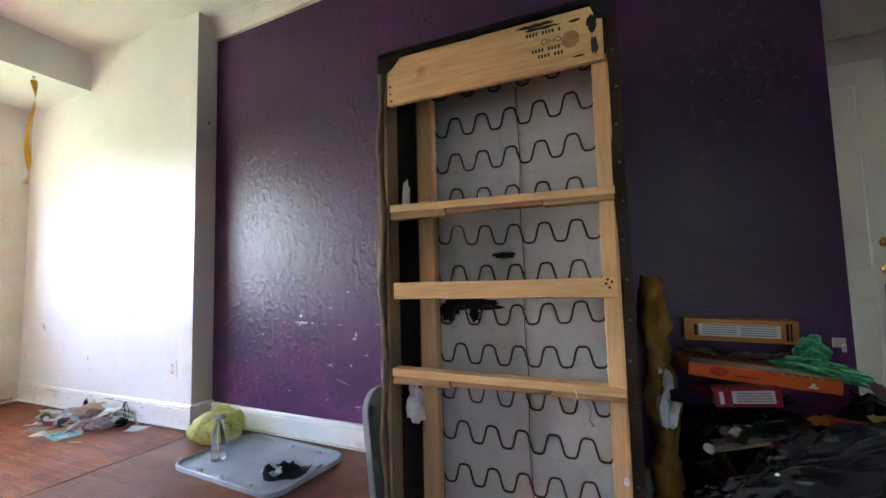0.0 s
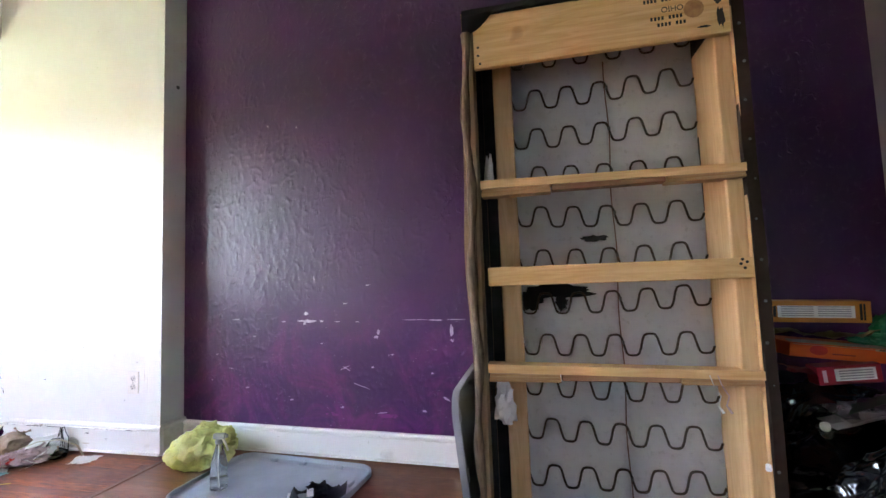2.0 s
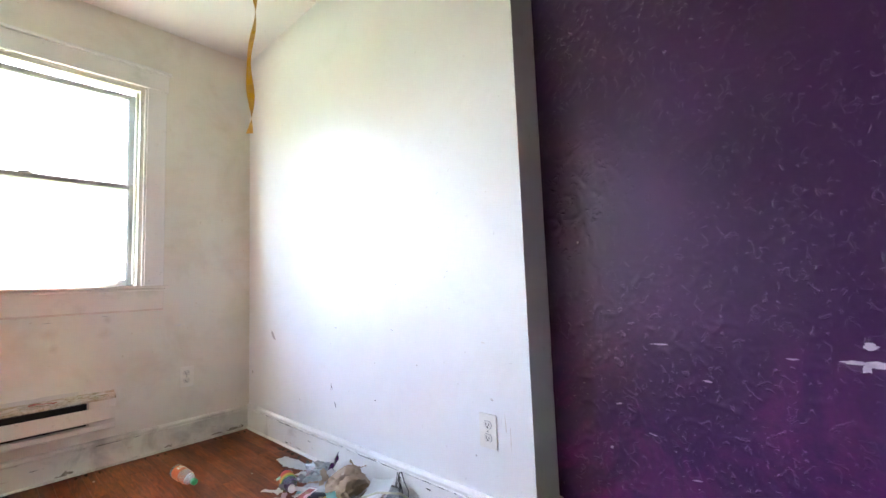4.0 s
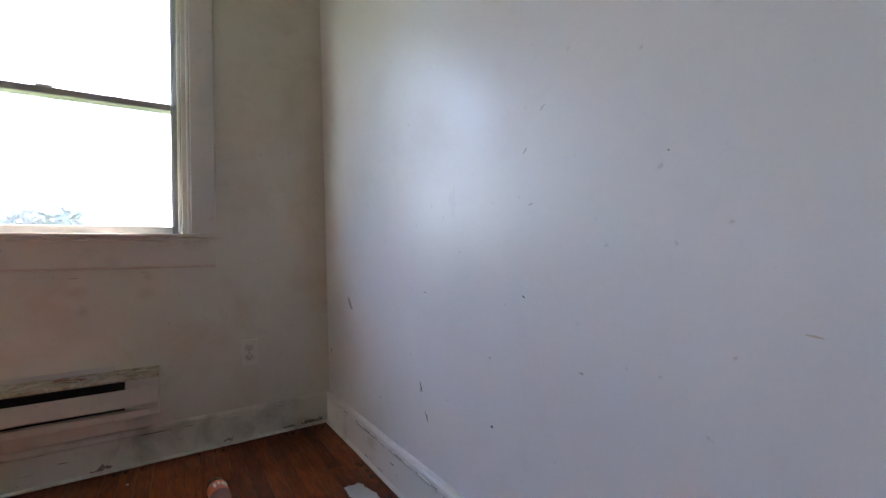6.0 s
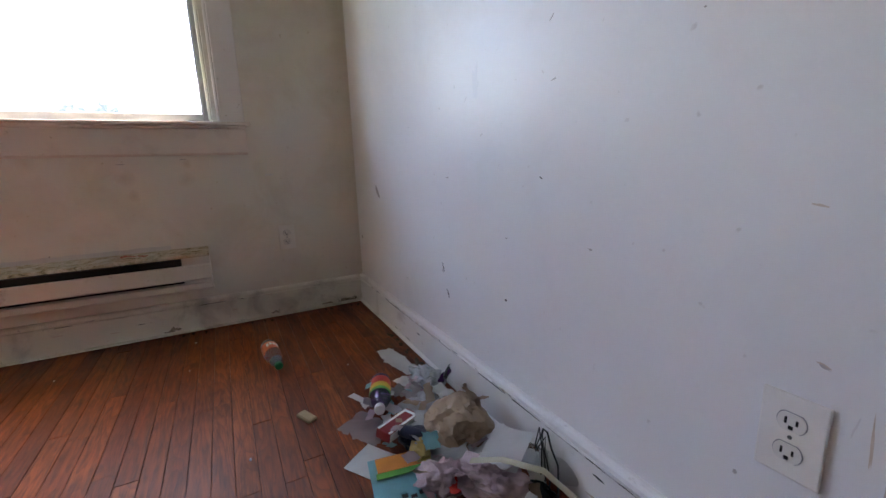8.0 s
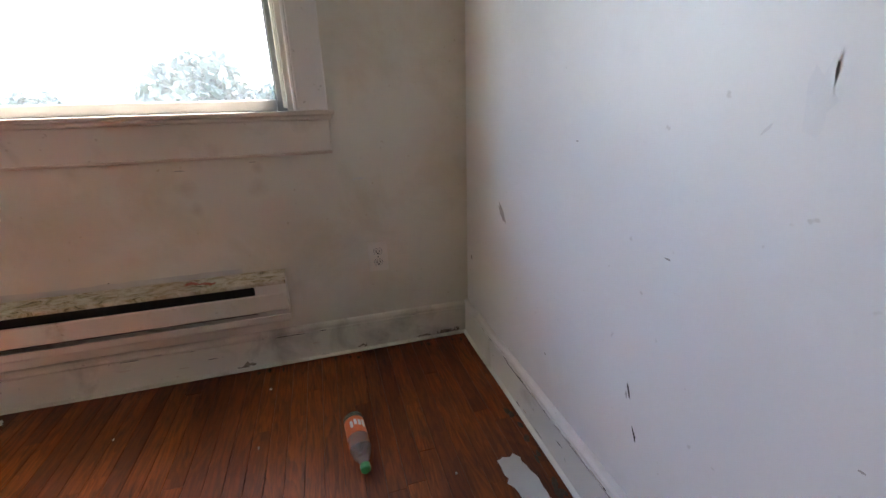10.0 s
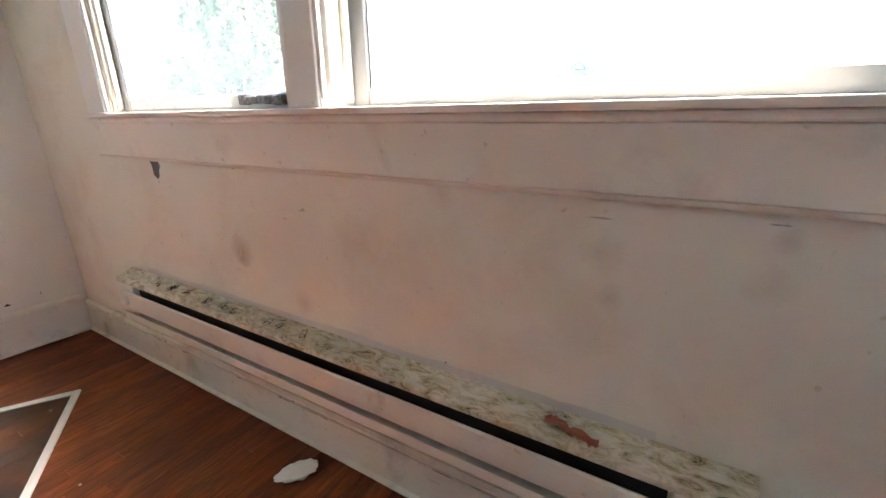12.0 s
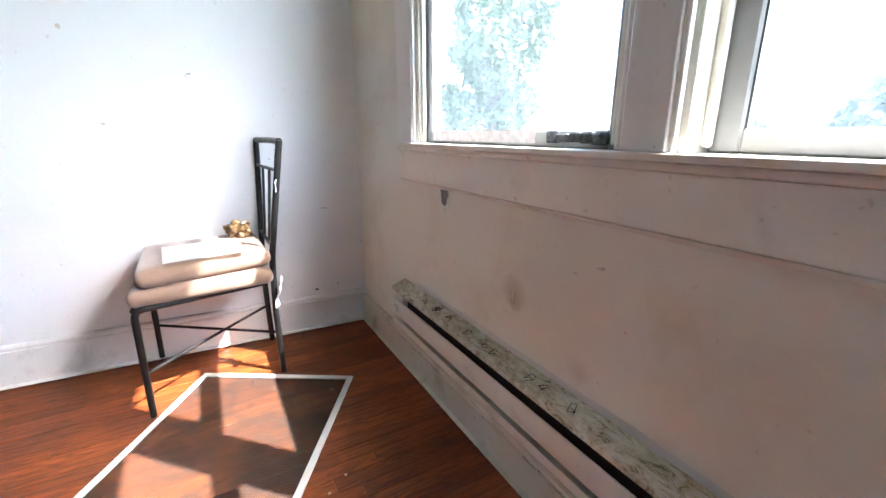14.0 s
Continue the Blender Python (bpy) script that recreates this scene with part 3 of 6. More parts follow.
wall_south = back_wall("wall_south", ((-0.10, 2.60, -0.05, 3.3),), WHITE, "white painted wall behind the chair")
# Unseen stretch; dark purple keeps its reflection and bounce low.
back_wall("wall_south_east", ((2.60, SOUTH_X0, -0.05, 3.3), (SOUTH_X1, 7.6, -0.05, 3.3), (SOUTH_X0, SOUTH_X1, -0.05, SOUTH_Z0), (SOUTH_X0, SOUTH_X1, SOUTH_Z1, 3.3)), PURPLE, "unseen wall with a window, dark purple to cut bounced light")
window_3 = tagged(new("window_3"), "window with an unseen blind added to dim it", "window", kind="structure")
sm = (SOUTH_X0 + SOUTH_X1) / 2
part("window_frame", frame_ring(SOUTH_X0 - sm, SOUTH_X1 - sm, SOUTH_Z0, SOUTH_Z1, 0.05, -0.11, -0.06), TRIM, window_3).matrix_local = pose(sm, south_y(sm), 0, 0, 0, -3.15)
# Added blind, never in view: sets how much light this window gives.
part("blind", box(SOUTH_X0 - sm - 0.02, SOUTH_X1 - sm + 0.02, -0.004, 0.004, SOUTH_Z0 + 0.13, SOUTH_Z1 + 0.03), DIMMER, window_3, "half-drawn cloth blind, unseen, added to dim the daylight").matrix_local = pose(sm, south_y(sm) + 0.012, 0, 0, 0, -3.15)
# Out of view; purple is chosen to hold down bounce from the east end.
structure("wall_east", box(7.45, 7.6, -4.2, 0.0, -0.05, 3.3), PURPLE, "unseen end wall, purple to cut bounced light", "wall")
structure("wall_hall_east", box(7.45, 7.6, 0.0, 2.6, -0.05, 3.3), HALL, "plain painted hall wall", "wall")
structure("wall_hall_north", box(4.8, 7.45, 1.75, 1.9, -0.05, 3.3), HALL, "dim olive hall wall", "wall")
# The hole in this hidden wall is added to let daylight onto the hall door.
hw = bmesh.new()
for y0, y1, z0, z1 in ((0.2, 0.36, -0.05, 3.3), (0.82, 1.75, -0.05, 3.3), (0.36, 0.82, -0.05, 0.9), (0.36, 0.82, 1.75, 3.3)):
    box(4.8, 4.95, y0, y1, z0, z1, 0, hw)
structure("wall_hall_west", hw, HALL, "hall wall with an unseen opening added to light the hall", "wall")
structure("wall_hall_east", box(6.98, 7.1, 0.35, 1.75, -0.05, 3.3), HALL, "dim olive hall wall with a door in it", "wall")
structure("ceiling_main", box(BAY_EDGE, 7.6, -4.2, 2.0, TOP, TOP + 0.12), CEIL, "off-white plaster ceiling", "ceiling")
structure("ceiling_bay", box(-0.17, BAY_EDGE, -4.2, 0.2, BAY_TOP, TOP + 0.12), CEIL, "lower off-white ceiling over the window bay", "ceiling")


def crown():
    bm = bmesh.new()
    pts = ((0, 0), (-0.055, 0), (-0.055, -0.02), (-0.035, -0.06), (-0.022, -0.11), (-0.022, -0.15), (0, -0.155))
    for x0, x1 in ((CORNER + 0.002, END),):
        rings = [[bm.verts.new((x, purple_y(x) + p[0], TOP + p[1])) for p in pts] for x in (x0, x1)]
        n = len(pts)
        for k in range(n):
            bm.faces.new((rings[0][k], rings[0][(k + 1) % n], rings[1][(k + 1) % n], rings[1][k]))
        bm.faces.new(rings[0]), bm.faces.new(rings[1][::-1])
    return structure("crown_trim", bm, TRIM, "white moulded trim along the top of the wall", "trim")


crown()


def skirting(name, a, b, height=0.165, thick=0.02, normal=(0, -1), label="chipped white painted baseboard", mat=TRIM):
    """A baseboard with a rounded top and a shoe strip, from a to b, its back on that line."""
    a, b, n = Vector((*a, 0)), Vector((*b, 0)), Vector((*normal, 0))
    prof = ((0, 0.009), (thick + 0.012, 0.009), (thick + 0.012, 0.014), (thick + 0.004, 0.018), (thick, 0.02), (thick, height - 0.029),
            (thick - 0.006, height - 0.0265), (thick - 0.006, height - 0.0235), (thick + 0.001, height - 0.021), (thick + 0.001, height - 0.010), (thick - 0.005, height - 0.002), (thick - 0.012, height), (0, height))
    bm = bmesh.new()
    steps = max(2, int((b - a).length / 0.12))
    rings = []
    for i in range(steps + 1):
        p = a.lerp(b, i / steps)
        wob = 0.0022 * noise.noise(p * 3.1)
        rings.append([bm.verts.new(p + n * (d + (wob if d else 0)) + Vector((0, 0, z + (wob if z > 0.05 else 0)))) for d, z in prof])
    m = len(prof)
    for r0, r1 in zip(rings, rings[1:]):
        for k in range(m):
            bm.faces.new((r0[k], r0[(k + 1) % m], r1[(k + 1) % m], r1[k]))
    bm.faces.new(rings[0][::-1]), bm.faces.new(rings[-1])
    return structure(name, bm, mat, label, "baseboard")


skirting("baseboard_west", (0, -0.02), (0, south_y(0) + 0.02), 0.168, normal=(1, 0), label="grimy white baseboard under the heater", mat=TRIM_DIRTY)
skirting("baseboard_north", (0, 0), (CORNER + 0.018, 0), 0.17)
skirting("baseboard_return", (CORNER, 0.002), (CORNER, purple_y(CORNER) - 0.002), 0.17, normal=(1, 0))
skirting("baseboard_purple", (CORNER + 0.02, purple_y(CORNER + 0.02)), (END, purple_y(END)), 0.152, 0.022, normal=(0, -1), label="white baseboard with paint drips")
skirting("baseboard_south", (0.02, south_y(0.02)), (4.0, south_y(4.0)), 0.20, normal=(0, 1))


# ---- windows ----
def window(name, y0, y1, depth, label):
    """A double-hung window in an opening from y0 (south) to y1 (north)."""
    w = tagged(new(name), label, "window", kind="structure")
    z0, z1, mid = 1.035, 2.30, 1.665
    jamb = bmesh.new()
    box(-0.098, -0.002, y0 - 0.004, y0 + 0.018, z0, z1, 0.002, jamb)
    box(-0.098, -0.002, y1 - 0.018, y1 + 0.004, z0, z1, 0.002, jamb)
    box(-0.098, -0.002, y0 + 0.018, y1 - 0.018, z1 - 0.02, z1 + 0.004, 0.002, jamb)
    part("window_frame", jamb, TRIM_DIRTY, w)
    stop = bmesh.new()
    box(depth + 0.004, depth + 0.020, y0 + 0.018, y0 + 0.034, z0 + 0.012, z1 - 0.02, 0.003, stop)
    box(depth + 0.004, depth + 0.020, y1 - 0.034, y1 - 0.018, z0 + 0.012, z1 - 0.02, 0.003, stop)
    part("stop_bead", stop, TRIM_DIRTY, w)

    south = 0.054 if depth < -0.05 else 0.036

    def sash(x, a, b, label):
        bm = bmesh.new()
        s0, s1 = y0 + 0.020, y1 - 0.020
        post = bmesh.new()
        box(x - 0.03, x, s0, s0 + south, a, b, 0.004, post)
        box(x - 0.03, x, s1 - 0.036, s1, a, b, 0.004, post)
        box(x - 0.03, x, s0 + south, s1 - 0.036, a, a + 0.042, 0.004, bm)
        box(x - 0.03, x, s0 + south, s1 - 0.036, b - 0.034, b, 0.004, bm)
        f = part("sash", bm, VINYL, w, label)
        # Stiles get a darker grey than the rails: their shade is in the colour.
        part("stile", post, STILE_SHADE, f, "grey weathered stiles, toned darker for the shade on them")
        bead = bmesh.new()
        for q in (s0 + south, s1 - 0.040):
            box(x - 0.026, x - 0.006, q, q + 0.004, a + 0.042, b - 0.034, 0, bead)
        part("gasket", bead, STEEL_GREY, f)
        g = part("pane", box(x - 0.018, x - 0.014, s0 + 0.03, s1 - 0.03, a + 0.03, b - 0.03), PANE, f, "dusty smeared window pane")
        g.visible_shadow = False
        return f
    low = sash(depth, z0 + 0.0016, mid + 0.014, "pale lower sash")
    sash(depth - 0.036, mid - 0.02, z1 - 0.022, "pale upper sash")
    part("sash_lock", box(depth - 0.028, depth - 0.004, (y0 + y1) / 2 - 0.03, (y0 + y1) / 2 + 0.03, mid + 0.014, mid + 0.026, 0.004), WHITE_ALU, low)
    return w


window_1 = window("window_1", -1.70, -0.668, -0.062, "white double-hung window blown out by daylight")
window_2 = window("window_2", -2.74, -1.815, -0.03, "white double-hung window with a taped bottom rail")

tape = bmesh.new()
box(-0.030, -0.0285, -2.66, -2.10, 1.046, 1.080, 0, tape)
patterned = plain("printed_tape", (0.66, 0.65, 0.65), (0.50, 0.43, 0.44), 0.4, 42, 0.05)
part("tape_strip", tape, patterned, window_2, "strip of patterned tape along the sash")
latch = bmesh.new()
for k in range(5):
    y = -2.045 + 0.036 * k
    box(-0.031, -0.012 + 0.004 * math.sin(k * 2.1), y, y + 0.038, 1.048 + 0.003 * math.sin(k), 1.078 - 0.007 * abs(math.sin(k * 1.3)), 0.004, latch)
part("black_tape", latch, plain("black_tape_film", (0.012, 0.012, 0.014), (0.12, 0.12, 0.12), 0.2, 60, 0.6, 60), window_2, "bunched shiny black tape on the sash")


def casing():
    bm = bmesh.new()
    for y0, y1 in ((-0.651, -0.545), (-1.806, -1.709), (-2.890, -2.758)):
        box(0.0, 0.016, y0, y1, 1.036, 2.31, 0.004, bm, 2)
    for y in (-0.658, -1.702, -1.813, -2.752):
        box(0.0, 0.012, y - 0.007, y + 0.007, 1.036, 2.30, 0.004, bm, 2)
    box(0.0, 0.022, -2.90, -0.535, 2.31, 2.425, 0.004, bm, 2)
    box(0.0, 0.034, -2.915, -0.52, 2.425, 2.447, 0.006, bm, 2)
    return structure("window_trim", bm, TRIM, "painted wooden casing round both windows", "trim")


casing()
stool = bmesh.new()
box(-0.10, 0.026, -2.93, -0.521, 1.021, 1.036, 0.003, stool, 2)
box(0.0, 0.017, -2.905, -0.535, 1.003, 1.021, 0.007, stool, 3)
structure("window_sill", stool, TRIM_WARM, "long painted window sill with chipped front edge", "sill")
apron = bmesh.new()
box(0.0, 0.011, -2.885, -0.545, 0.890, 1.003, 0.002, apron)
structure("apron_lip", box(0.0, 0.015, -2.885, -0.545, 0.879, 0.890, 0.004, None, 2), plain("worn_peach_paint", (0.66, 0.54, 0.45), (0.72, 0.65, 0.58), 0.5, 9, 0.2, 40), "worn peach-toned bead under the apron", "trim")
structure("sill_apron", apron, TRIM_WARM, "painted apron board under the sill with a moulded lower lip", "trim")


# ---- heater ----
def heater():
    h = thing("baseboard_heater", pose(0, 0, 0), "long grimy white electric baseboard heater on the wall", "heater")
    y0, y1 = -2.885, -0.782
    part("back_plate", box(0.001, 0.008, y0 + 0.003, y1 - 0.003, 0.225, 0.427, 0.001), HEAT, h)
    part("top_plate", prism([(0.001, 0.434), (0.064, 0.411), (0.067, 0.407), (0.067, 0.395), (0.063, 0.395), (0.062, 0.405), (0.001, 0.428)], 1, y0, y1), HEAT_TOP, h,
         "stained and scribbled top plate")
    part("front_panel", prism([(0.056, 0.354), (0.062, 0.358), (0.066, 0.352), (0.066, 0.286), (0.062, 0.280), (0.056, 0.284)], 1, y0 + 0.004, y1 - 0.002), HEAT, h)
    part("bottom_lip", prism([(0.008, 0.226), (0.064, 0.230), (0.068, 0.238), (0.066, 0.262), (0.060, 0.262), (0.058, 0.242), (0.008, 0.236)], 1, y0, y1), HEAT, h)
    # Plain near-black box: the core, with the slots' shade put into its colour.
    core_box = bmesh.new()
    box(0.012, 0.038, y0 + 0.1, y1 - 0.125, 0.266, 0.385, 0, core_box)
    part("shaded_core", core_box, SLOT_SHADE, h, "heating core, near-black to paint the shade inside the slots")
    for a, b in ((y1 - 0.118, y1), (y0, y0 + 0.09)):
        cap = bmesh.new()
        box(0.008, 0.055, a, b, 0.262, 0.402, 0.002, cap)
        part("end_cap", cap, HEAT, h)
    knob = part("dial", lathe([(0.018, 0), (0.018, 0.012), (0.014, 0.016), (0.004, 0.017)], 18), IVORY_PL, h, "round thermostat dial")
    knob.matrix_local = pose(0.066, y0 + 0.045, 0.318, 0, 90, 0)
    return h


heater()
# Grey strip over the heater: dust and the shade line in one tone.
dust_shade = bmesh.new()
BAND_Y = [-2.76 + 0.02 * i for i in range(92)]
low_v = [dust_shade.verts.new((0.0012, y, 0.425)) for y in BAND_Y]
top_v = [dust_shade.verts.new((0.0012, y, 0.455 + 0.008 * noise.noise(Vector((y * 5, 0, 0))) + 0.004 * noise.noise(Vector((y * 21, 3, 0))))) for y in BAND_Y]
for i in range(len(BAND_Y) - 1):
    dust_shade.faces.new((low_v[i], low_v[i + 1], top_v[i + 1], top_v[i]))
part("soot_shade_band", dust_shade, plain("grey_dust_and_shade", (0.58, 0.565, 0.53), (0.66, 0.64, 0.60), 0.9, 6, 0.1), wall_west, "grey line above the heater, dust with shade painted in")
rag = solid("red_scrap", sheet(0.11, 0.024, 14, 5, 0.008, 40, 3, 0.002, 0, 0.014), RUST, pose(0.040, -1.085, 0.4195, 0, 0, 78), "twisted scrap of red plastic on the heater", "scrap")
for k in range(11):
    r1 = random.Random(k)
    y = -2.75 + 0.95 * r1.random()
    pts = [(0.018 + 0.03 * r1.random() + 0.006 * math.cos(a * 1.7 + k), y + 0.014 * math.sin(a * 1.3 + k), 0.4345) for a in range(0, 7)]
    pts = [(p[0], p[1], 0.4352 - p[0] * 0.365) for p in pts]
    part("scribble", tube(pts, 0.0010, 4), INK, bpy.data.objects["baseboard_heater"], "black marker scribble")


# ---- sockets ----
def socket(name, m, label):
    s = thing(name, m, label, "outlet")
    part("cover_plate", box(-0.0405, 0.0405, -0.006, 0, -0.065, 0.065, 0.003, None, 2), IVORY_PL, s)
    for z in (-0.024, 0.024):
        face = bmesh.new()
        for i in range(1):
            bmesh.ops.create_cone(face, segments=20, radius1=0.0175, radius2=0.0170, depth=0.003, cap_ends=True)
        for v in face.verts:
            v.co = Vector((v.co.x, -0.0072 + v.co.z * 0.9, max(-0.0135, min(0.0135, v.co.y)) + z))
        f = part("receptacle", face, WHITE_PL, s)
        # Flat grey disc, a painted shadow line round the receptacle face.
        gap = bmesh.new()
        bmesh.ops.create_cone(gap, segments=20, radius1=0.0188, radius2=0.0188, depth=0.0012, cap_ends=True)
        for v in gap.verts:
            v.co = Vector((v.co.x, -0.0063 + v.co.z * 0.5, max(-0.0147, min(0.0147, v.co.y)) + z))
        part("joint_shade", gap, PRINT_SHADE_GREY, f, "flat grey disc painted as the shaded joint round the receptacle")
        # Raised near-black boxes paint the shade inside the plug holes.
        slots = bmesh.new()
        box(-0.0082, -0.0054, -0.0094, -0.008, z - 0.003, z + 0.007, 0, slots)
        box(0.0054, 0.0082, -0.0094, -0.008, z - 0.002, z + 0.006, 0, slots)
        box(-0.0028, 0.0028, -0.0094, -0.008, z - 0.0108, z - 0.0052, 0, slots)
        part("slots", slots, SLOT_SHADE, f, "dark plug slots")
    screw = part("screw", lathe([(0.003, 0), (0.003, 0.001), (0.001, 0.0016)], 10), STEEL_GREY, s)
    screw.matrix_local = pose(0, -0.006, 0, 90)
    return s


socket("wall_outlet", pose(2.135, 0, 0.412), "ivory double outlet low on the white wall")
socket("wall_outlet", pose(0, -0.405, 0.437, 0, 0, 90), "ivory double outlet beside the heater")


# ---- hall doors ----
def panel_door(name, m, width, height, label, knob_side):
    d = thing(name, m, label, "door", kind="structure")
    leaf = bmesh.new()
    rows = ((0.20, 0.84), (0.98, 1.60), (1.73, height - 0.13))
    cols = ((0.115, width / 2 - 0.045), (width / 2 + 0.045, width - 0.115))
    box(0, width, 0.006, 0.038, 0, height, 0.001, leaf)
    for x0, x1 in ((0, 0.115), (width / 2 - 0.045, width / 2 + 0.045), (width - 0.115, width)):
        box(x0, x1, 0, 0.006, 0, height, 0.001, leaf)
    for z0, z1 in ((0, 0.20), (0.84, 0.98), (1.60, 1.73), (height - 0.13, height)):
        for x0, x1 in cols:
            box(x0, x1, 0, 0.006, z0, z1, 0, leaf)
    part("leaf", leaf, DOORW, d)
    for z0, z1 in rows:
        for x0, x1 in cols:
            part("panel", prism([(x0 + 0.018, z0 + 0.018), (x1 - 0.018, z0 + 0.018), (x1 - 0.018, z1 - 0.018), (x0 + 0.018, z1 - 0.018)], 1, 0.001, 0.006), DOORW, d)
            part("panel_moulding", frame_ring(x0, x1, z0, z1, 0.014, -0.002, 0.006, 0.003), DOORW, d)
    if knob_side is not None:
        kx = knob_side
        k = part("knob", lathe([(0.030, 0), (0.030, 0.006), (0.012, 0.012), (0.012, 0.03), (0.026, 0.042), (0.030, 0.055), (0.022, 0.066), (0.004, 0.069)], 18), BRASS, d, "round brass knob", 40)
        k.matrix_local = pose(kx, 0, 0.985, 90)
        b = part("deadbolt", lathe([(0.030, 0), (0.028, 0.012), (0.016, 0.018), (0.003, 0.019)], 18), BRASS, d, "round brass deadbolt", 40)
        b.matrix_local = pose(kx, 0, 1.125, 90)
    return d


entry = panel_door("door_1", pose(5.70, 0.85, 0.012), 0.80, 2.11, "white six-panel entry door standing ajar with brass locks", 0.735)
lock = thing("lock_box", pose(6.435, 0.80, 0.0), "grey key lock box hanging from the door knob", "lock")
part("case", box(-0.040, 0.040, -0.018, 0.018, 0.842, 0.925, 0.008, None, 2), STEEL_GREY, lock)
part("cover", box(-0.030, 0.030, -0.024, -0.018, 0.855, 0.912, 0.004, None, 2), BLACK_RUB, lock, "black rubber cover")
part("shackle", tube([(-0.028, 0, 0.92), (-0.028, 0, 0.965), (-0.018, 0, 0.985), (0, 0, 0.993), (0.018, 0, 0.985), (0.028, 0, 0.965), (0.028, 0, 0.92)], 0.005), STEEL_GREY, lock)

hall_door = panel_door("door_2", pose(6.975, 1.10, 0.012, 0, 0, -90), 0.74, 2.10, "closed dim painted hall door", None)
jambs = bmesh.new()
box(6.945, 6.98, 1.105, 1.20, 0, 2.13, 0.004, jambs)
box(6.945, 6.98, 0.36, 1.20, 2.13, 2.24, 0.004, jambs)
structure("door_trim", jambs, HALL, "dim painted door casing", "trim")
hinge = part("hinge", lathe([(0.006, 0), (0.006, 0.09)], 10), STEEL_GREY, hall_door)
hinge.matrix_local = pose(0.0, -0.008, 1.72)
rail = bmesh.new()
box(5.0, 6.98, 1.70, 1.75, 2.66, 2.72, 0.01, rail)
structure("picture_rail", rail, HALL, "painted rail high on the hall wall", "trim")


# ---- outside ----
structure("ground", slab([(-400, -400), (400, -400), (400, 400), (-400, 400)], -3.6, -3.5), GRASS, "lawn and street far below the windows", "ground")


# Unseen slab, added to block the sun through the upper panes.
structure("sun_block_eave", box(-0.56, -0.10, -4.4, 0.6, 3.05, 3.22, 0.01), SUN_BLOCK, "unseen pale slab added over the windows to cut the sun", "eave")


# ---- overturned sofa ----
def sofa():
    s = thing("sofa", pose(4.27, -0.62, 0), "stripped sofa stood on end, springs and pine frame bare", "sofa")

    def bowed(x, thick, mat, name, label, lean):
        bm = bmesh.new()
        rings = []
        for i in range(25):
            z = 1.92 * i / 24
            w = 0.008 * math.sin(z * 4.3 + x * 9) + 0.004 * math.sin(z * 11)
            back = x - (0.012 + 0.032 * z / 1.92 if x < 0.5 else 0)
            c = (lean * w)
            rings.append([bm.verts.new(p) for p in ((x + c, 0.004 + 0.006 * math.sin(z * 9), z), (x + thick + c * 0.4, 0.004, z), (x + thick + c * 0.4, 0.615, z), (back + c, 0.615, z))])
        for a, b in zip(rings, rings[1:]):
            for k in range(4):
                bm.faces.new((a[k], a[(k + 1) % 4], b[(k + 1) % 4], b[k]))
        bm.faces.new(rings[0]), bm.faces.new(rings[-1])
        part(name, bm, mat, s, label, 50)
    bowed(0.006, 0.034, TAN_CLOTH, "side_cover", "sagging tan cloth cover", 1.0)
    bowed(0.888, 0.034, BROWN_EDGE, "side_cover", "dark brown vinyl cover", -0.6)
    # raw edge of the cover, wood and folded cloth
    part("edge_strip", tube([(0.026 + 0.007 * math.sin(z * 0.9), -0.002, 0.08 * z) for z in range(0, 24)], [0.015 + 0.005 * math.sin(z * 1.7) for z in range(0, 24)], 7),
         plain("weathered_edge", (0.20, 0.135, 0.085), (0.09, 0.055, 0.035), 0.8, 16, 0.6, 60, stretch=(6, 6, 1)), s, "frayed weathered edge", 60)
    part("edge_board", box(0.040, 0.052, 0.000, 0.08, 0, 1.87, 0.002), TAN_CLOTH, s)
    for k in range(15):
        z = 0.11 + 0.125 * k
        pin = part("tack", lathe([(0.005, 0), (0.004, 0.002), (0.001, 0.003)], 8), STEEL_GREY, s)
        pin.matrix_local = pose(0.905 + 0.004 * math.sin(k * 2.2), 0.004, z, 90)
    part("top_board", box(0.058, 0.878, -0.006, 0.016, 1.705, 1.898, 0.003), PINE_X, s, "wide pine board with black stencil and a knot")
    cloth = bmesh.new()
    n = 40
    grid = []
    for i in range(n + 1):
        x = 0.02 + 0.885 * i / n
        ragged = 0.014 * (0.3 + noise.noise(Vector((x * 13, 0, 1)))) + (0.070 * (1 - (i / 5) ** 2) if i < 5 else 0) + (0.05 if i > 37 else 0)
        grid.append([cloth.verts.new(p) for p in ((x, -0.011, 1.902 - ragged), (x, -0.012 - 0.006 * noise.noise(Vector((x * 20, 3, 0))), 1.905), (x, 0.0, 1.932 + 0.004 * noise.noise(Vector((x * 8, 0, 5)))), (x, 0.30, 1.938), (x, 0.60, 1.93))])
    for a, b in zip(grid, grid[1:]):
        for k in range(4):
            cloth.faces.new((a[k], b[k], b[k + 1], a[k + 1]))
    bmesh.ops.solidify(cloth, geom=cloth.faces[:], thickness=0.004)
    part("top_cover", cloth, BLACK_CLOTH, s, "torn black cover along the top")
    part("rail", box(0.108, 0.180, 0.152, 0.200, 0, 1.78, 0.004), PINE_Z, s)
    part("rail", box(0.834, 0.884, 0.020, 0.200, 0, 1.74, 0.004), PINE_Z, s)
    part("inner_board", box(0.8845, 0.8875, 0.006, 0.55, 0, 1.80, 0.001), PINE_Z, s)
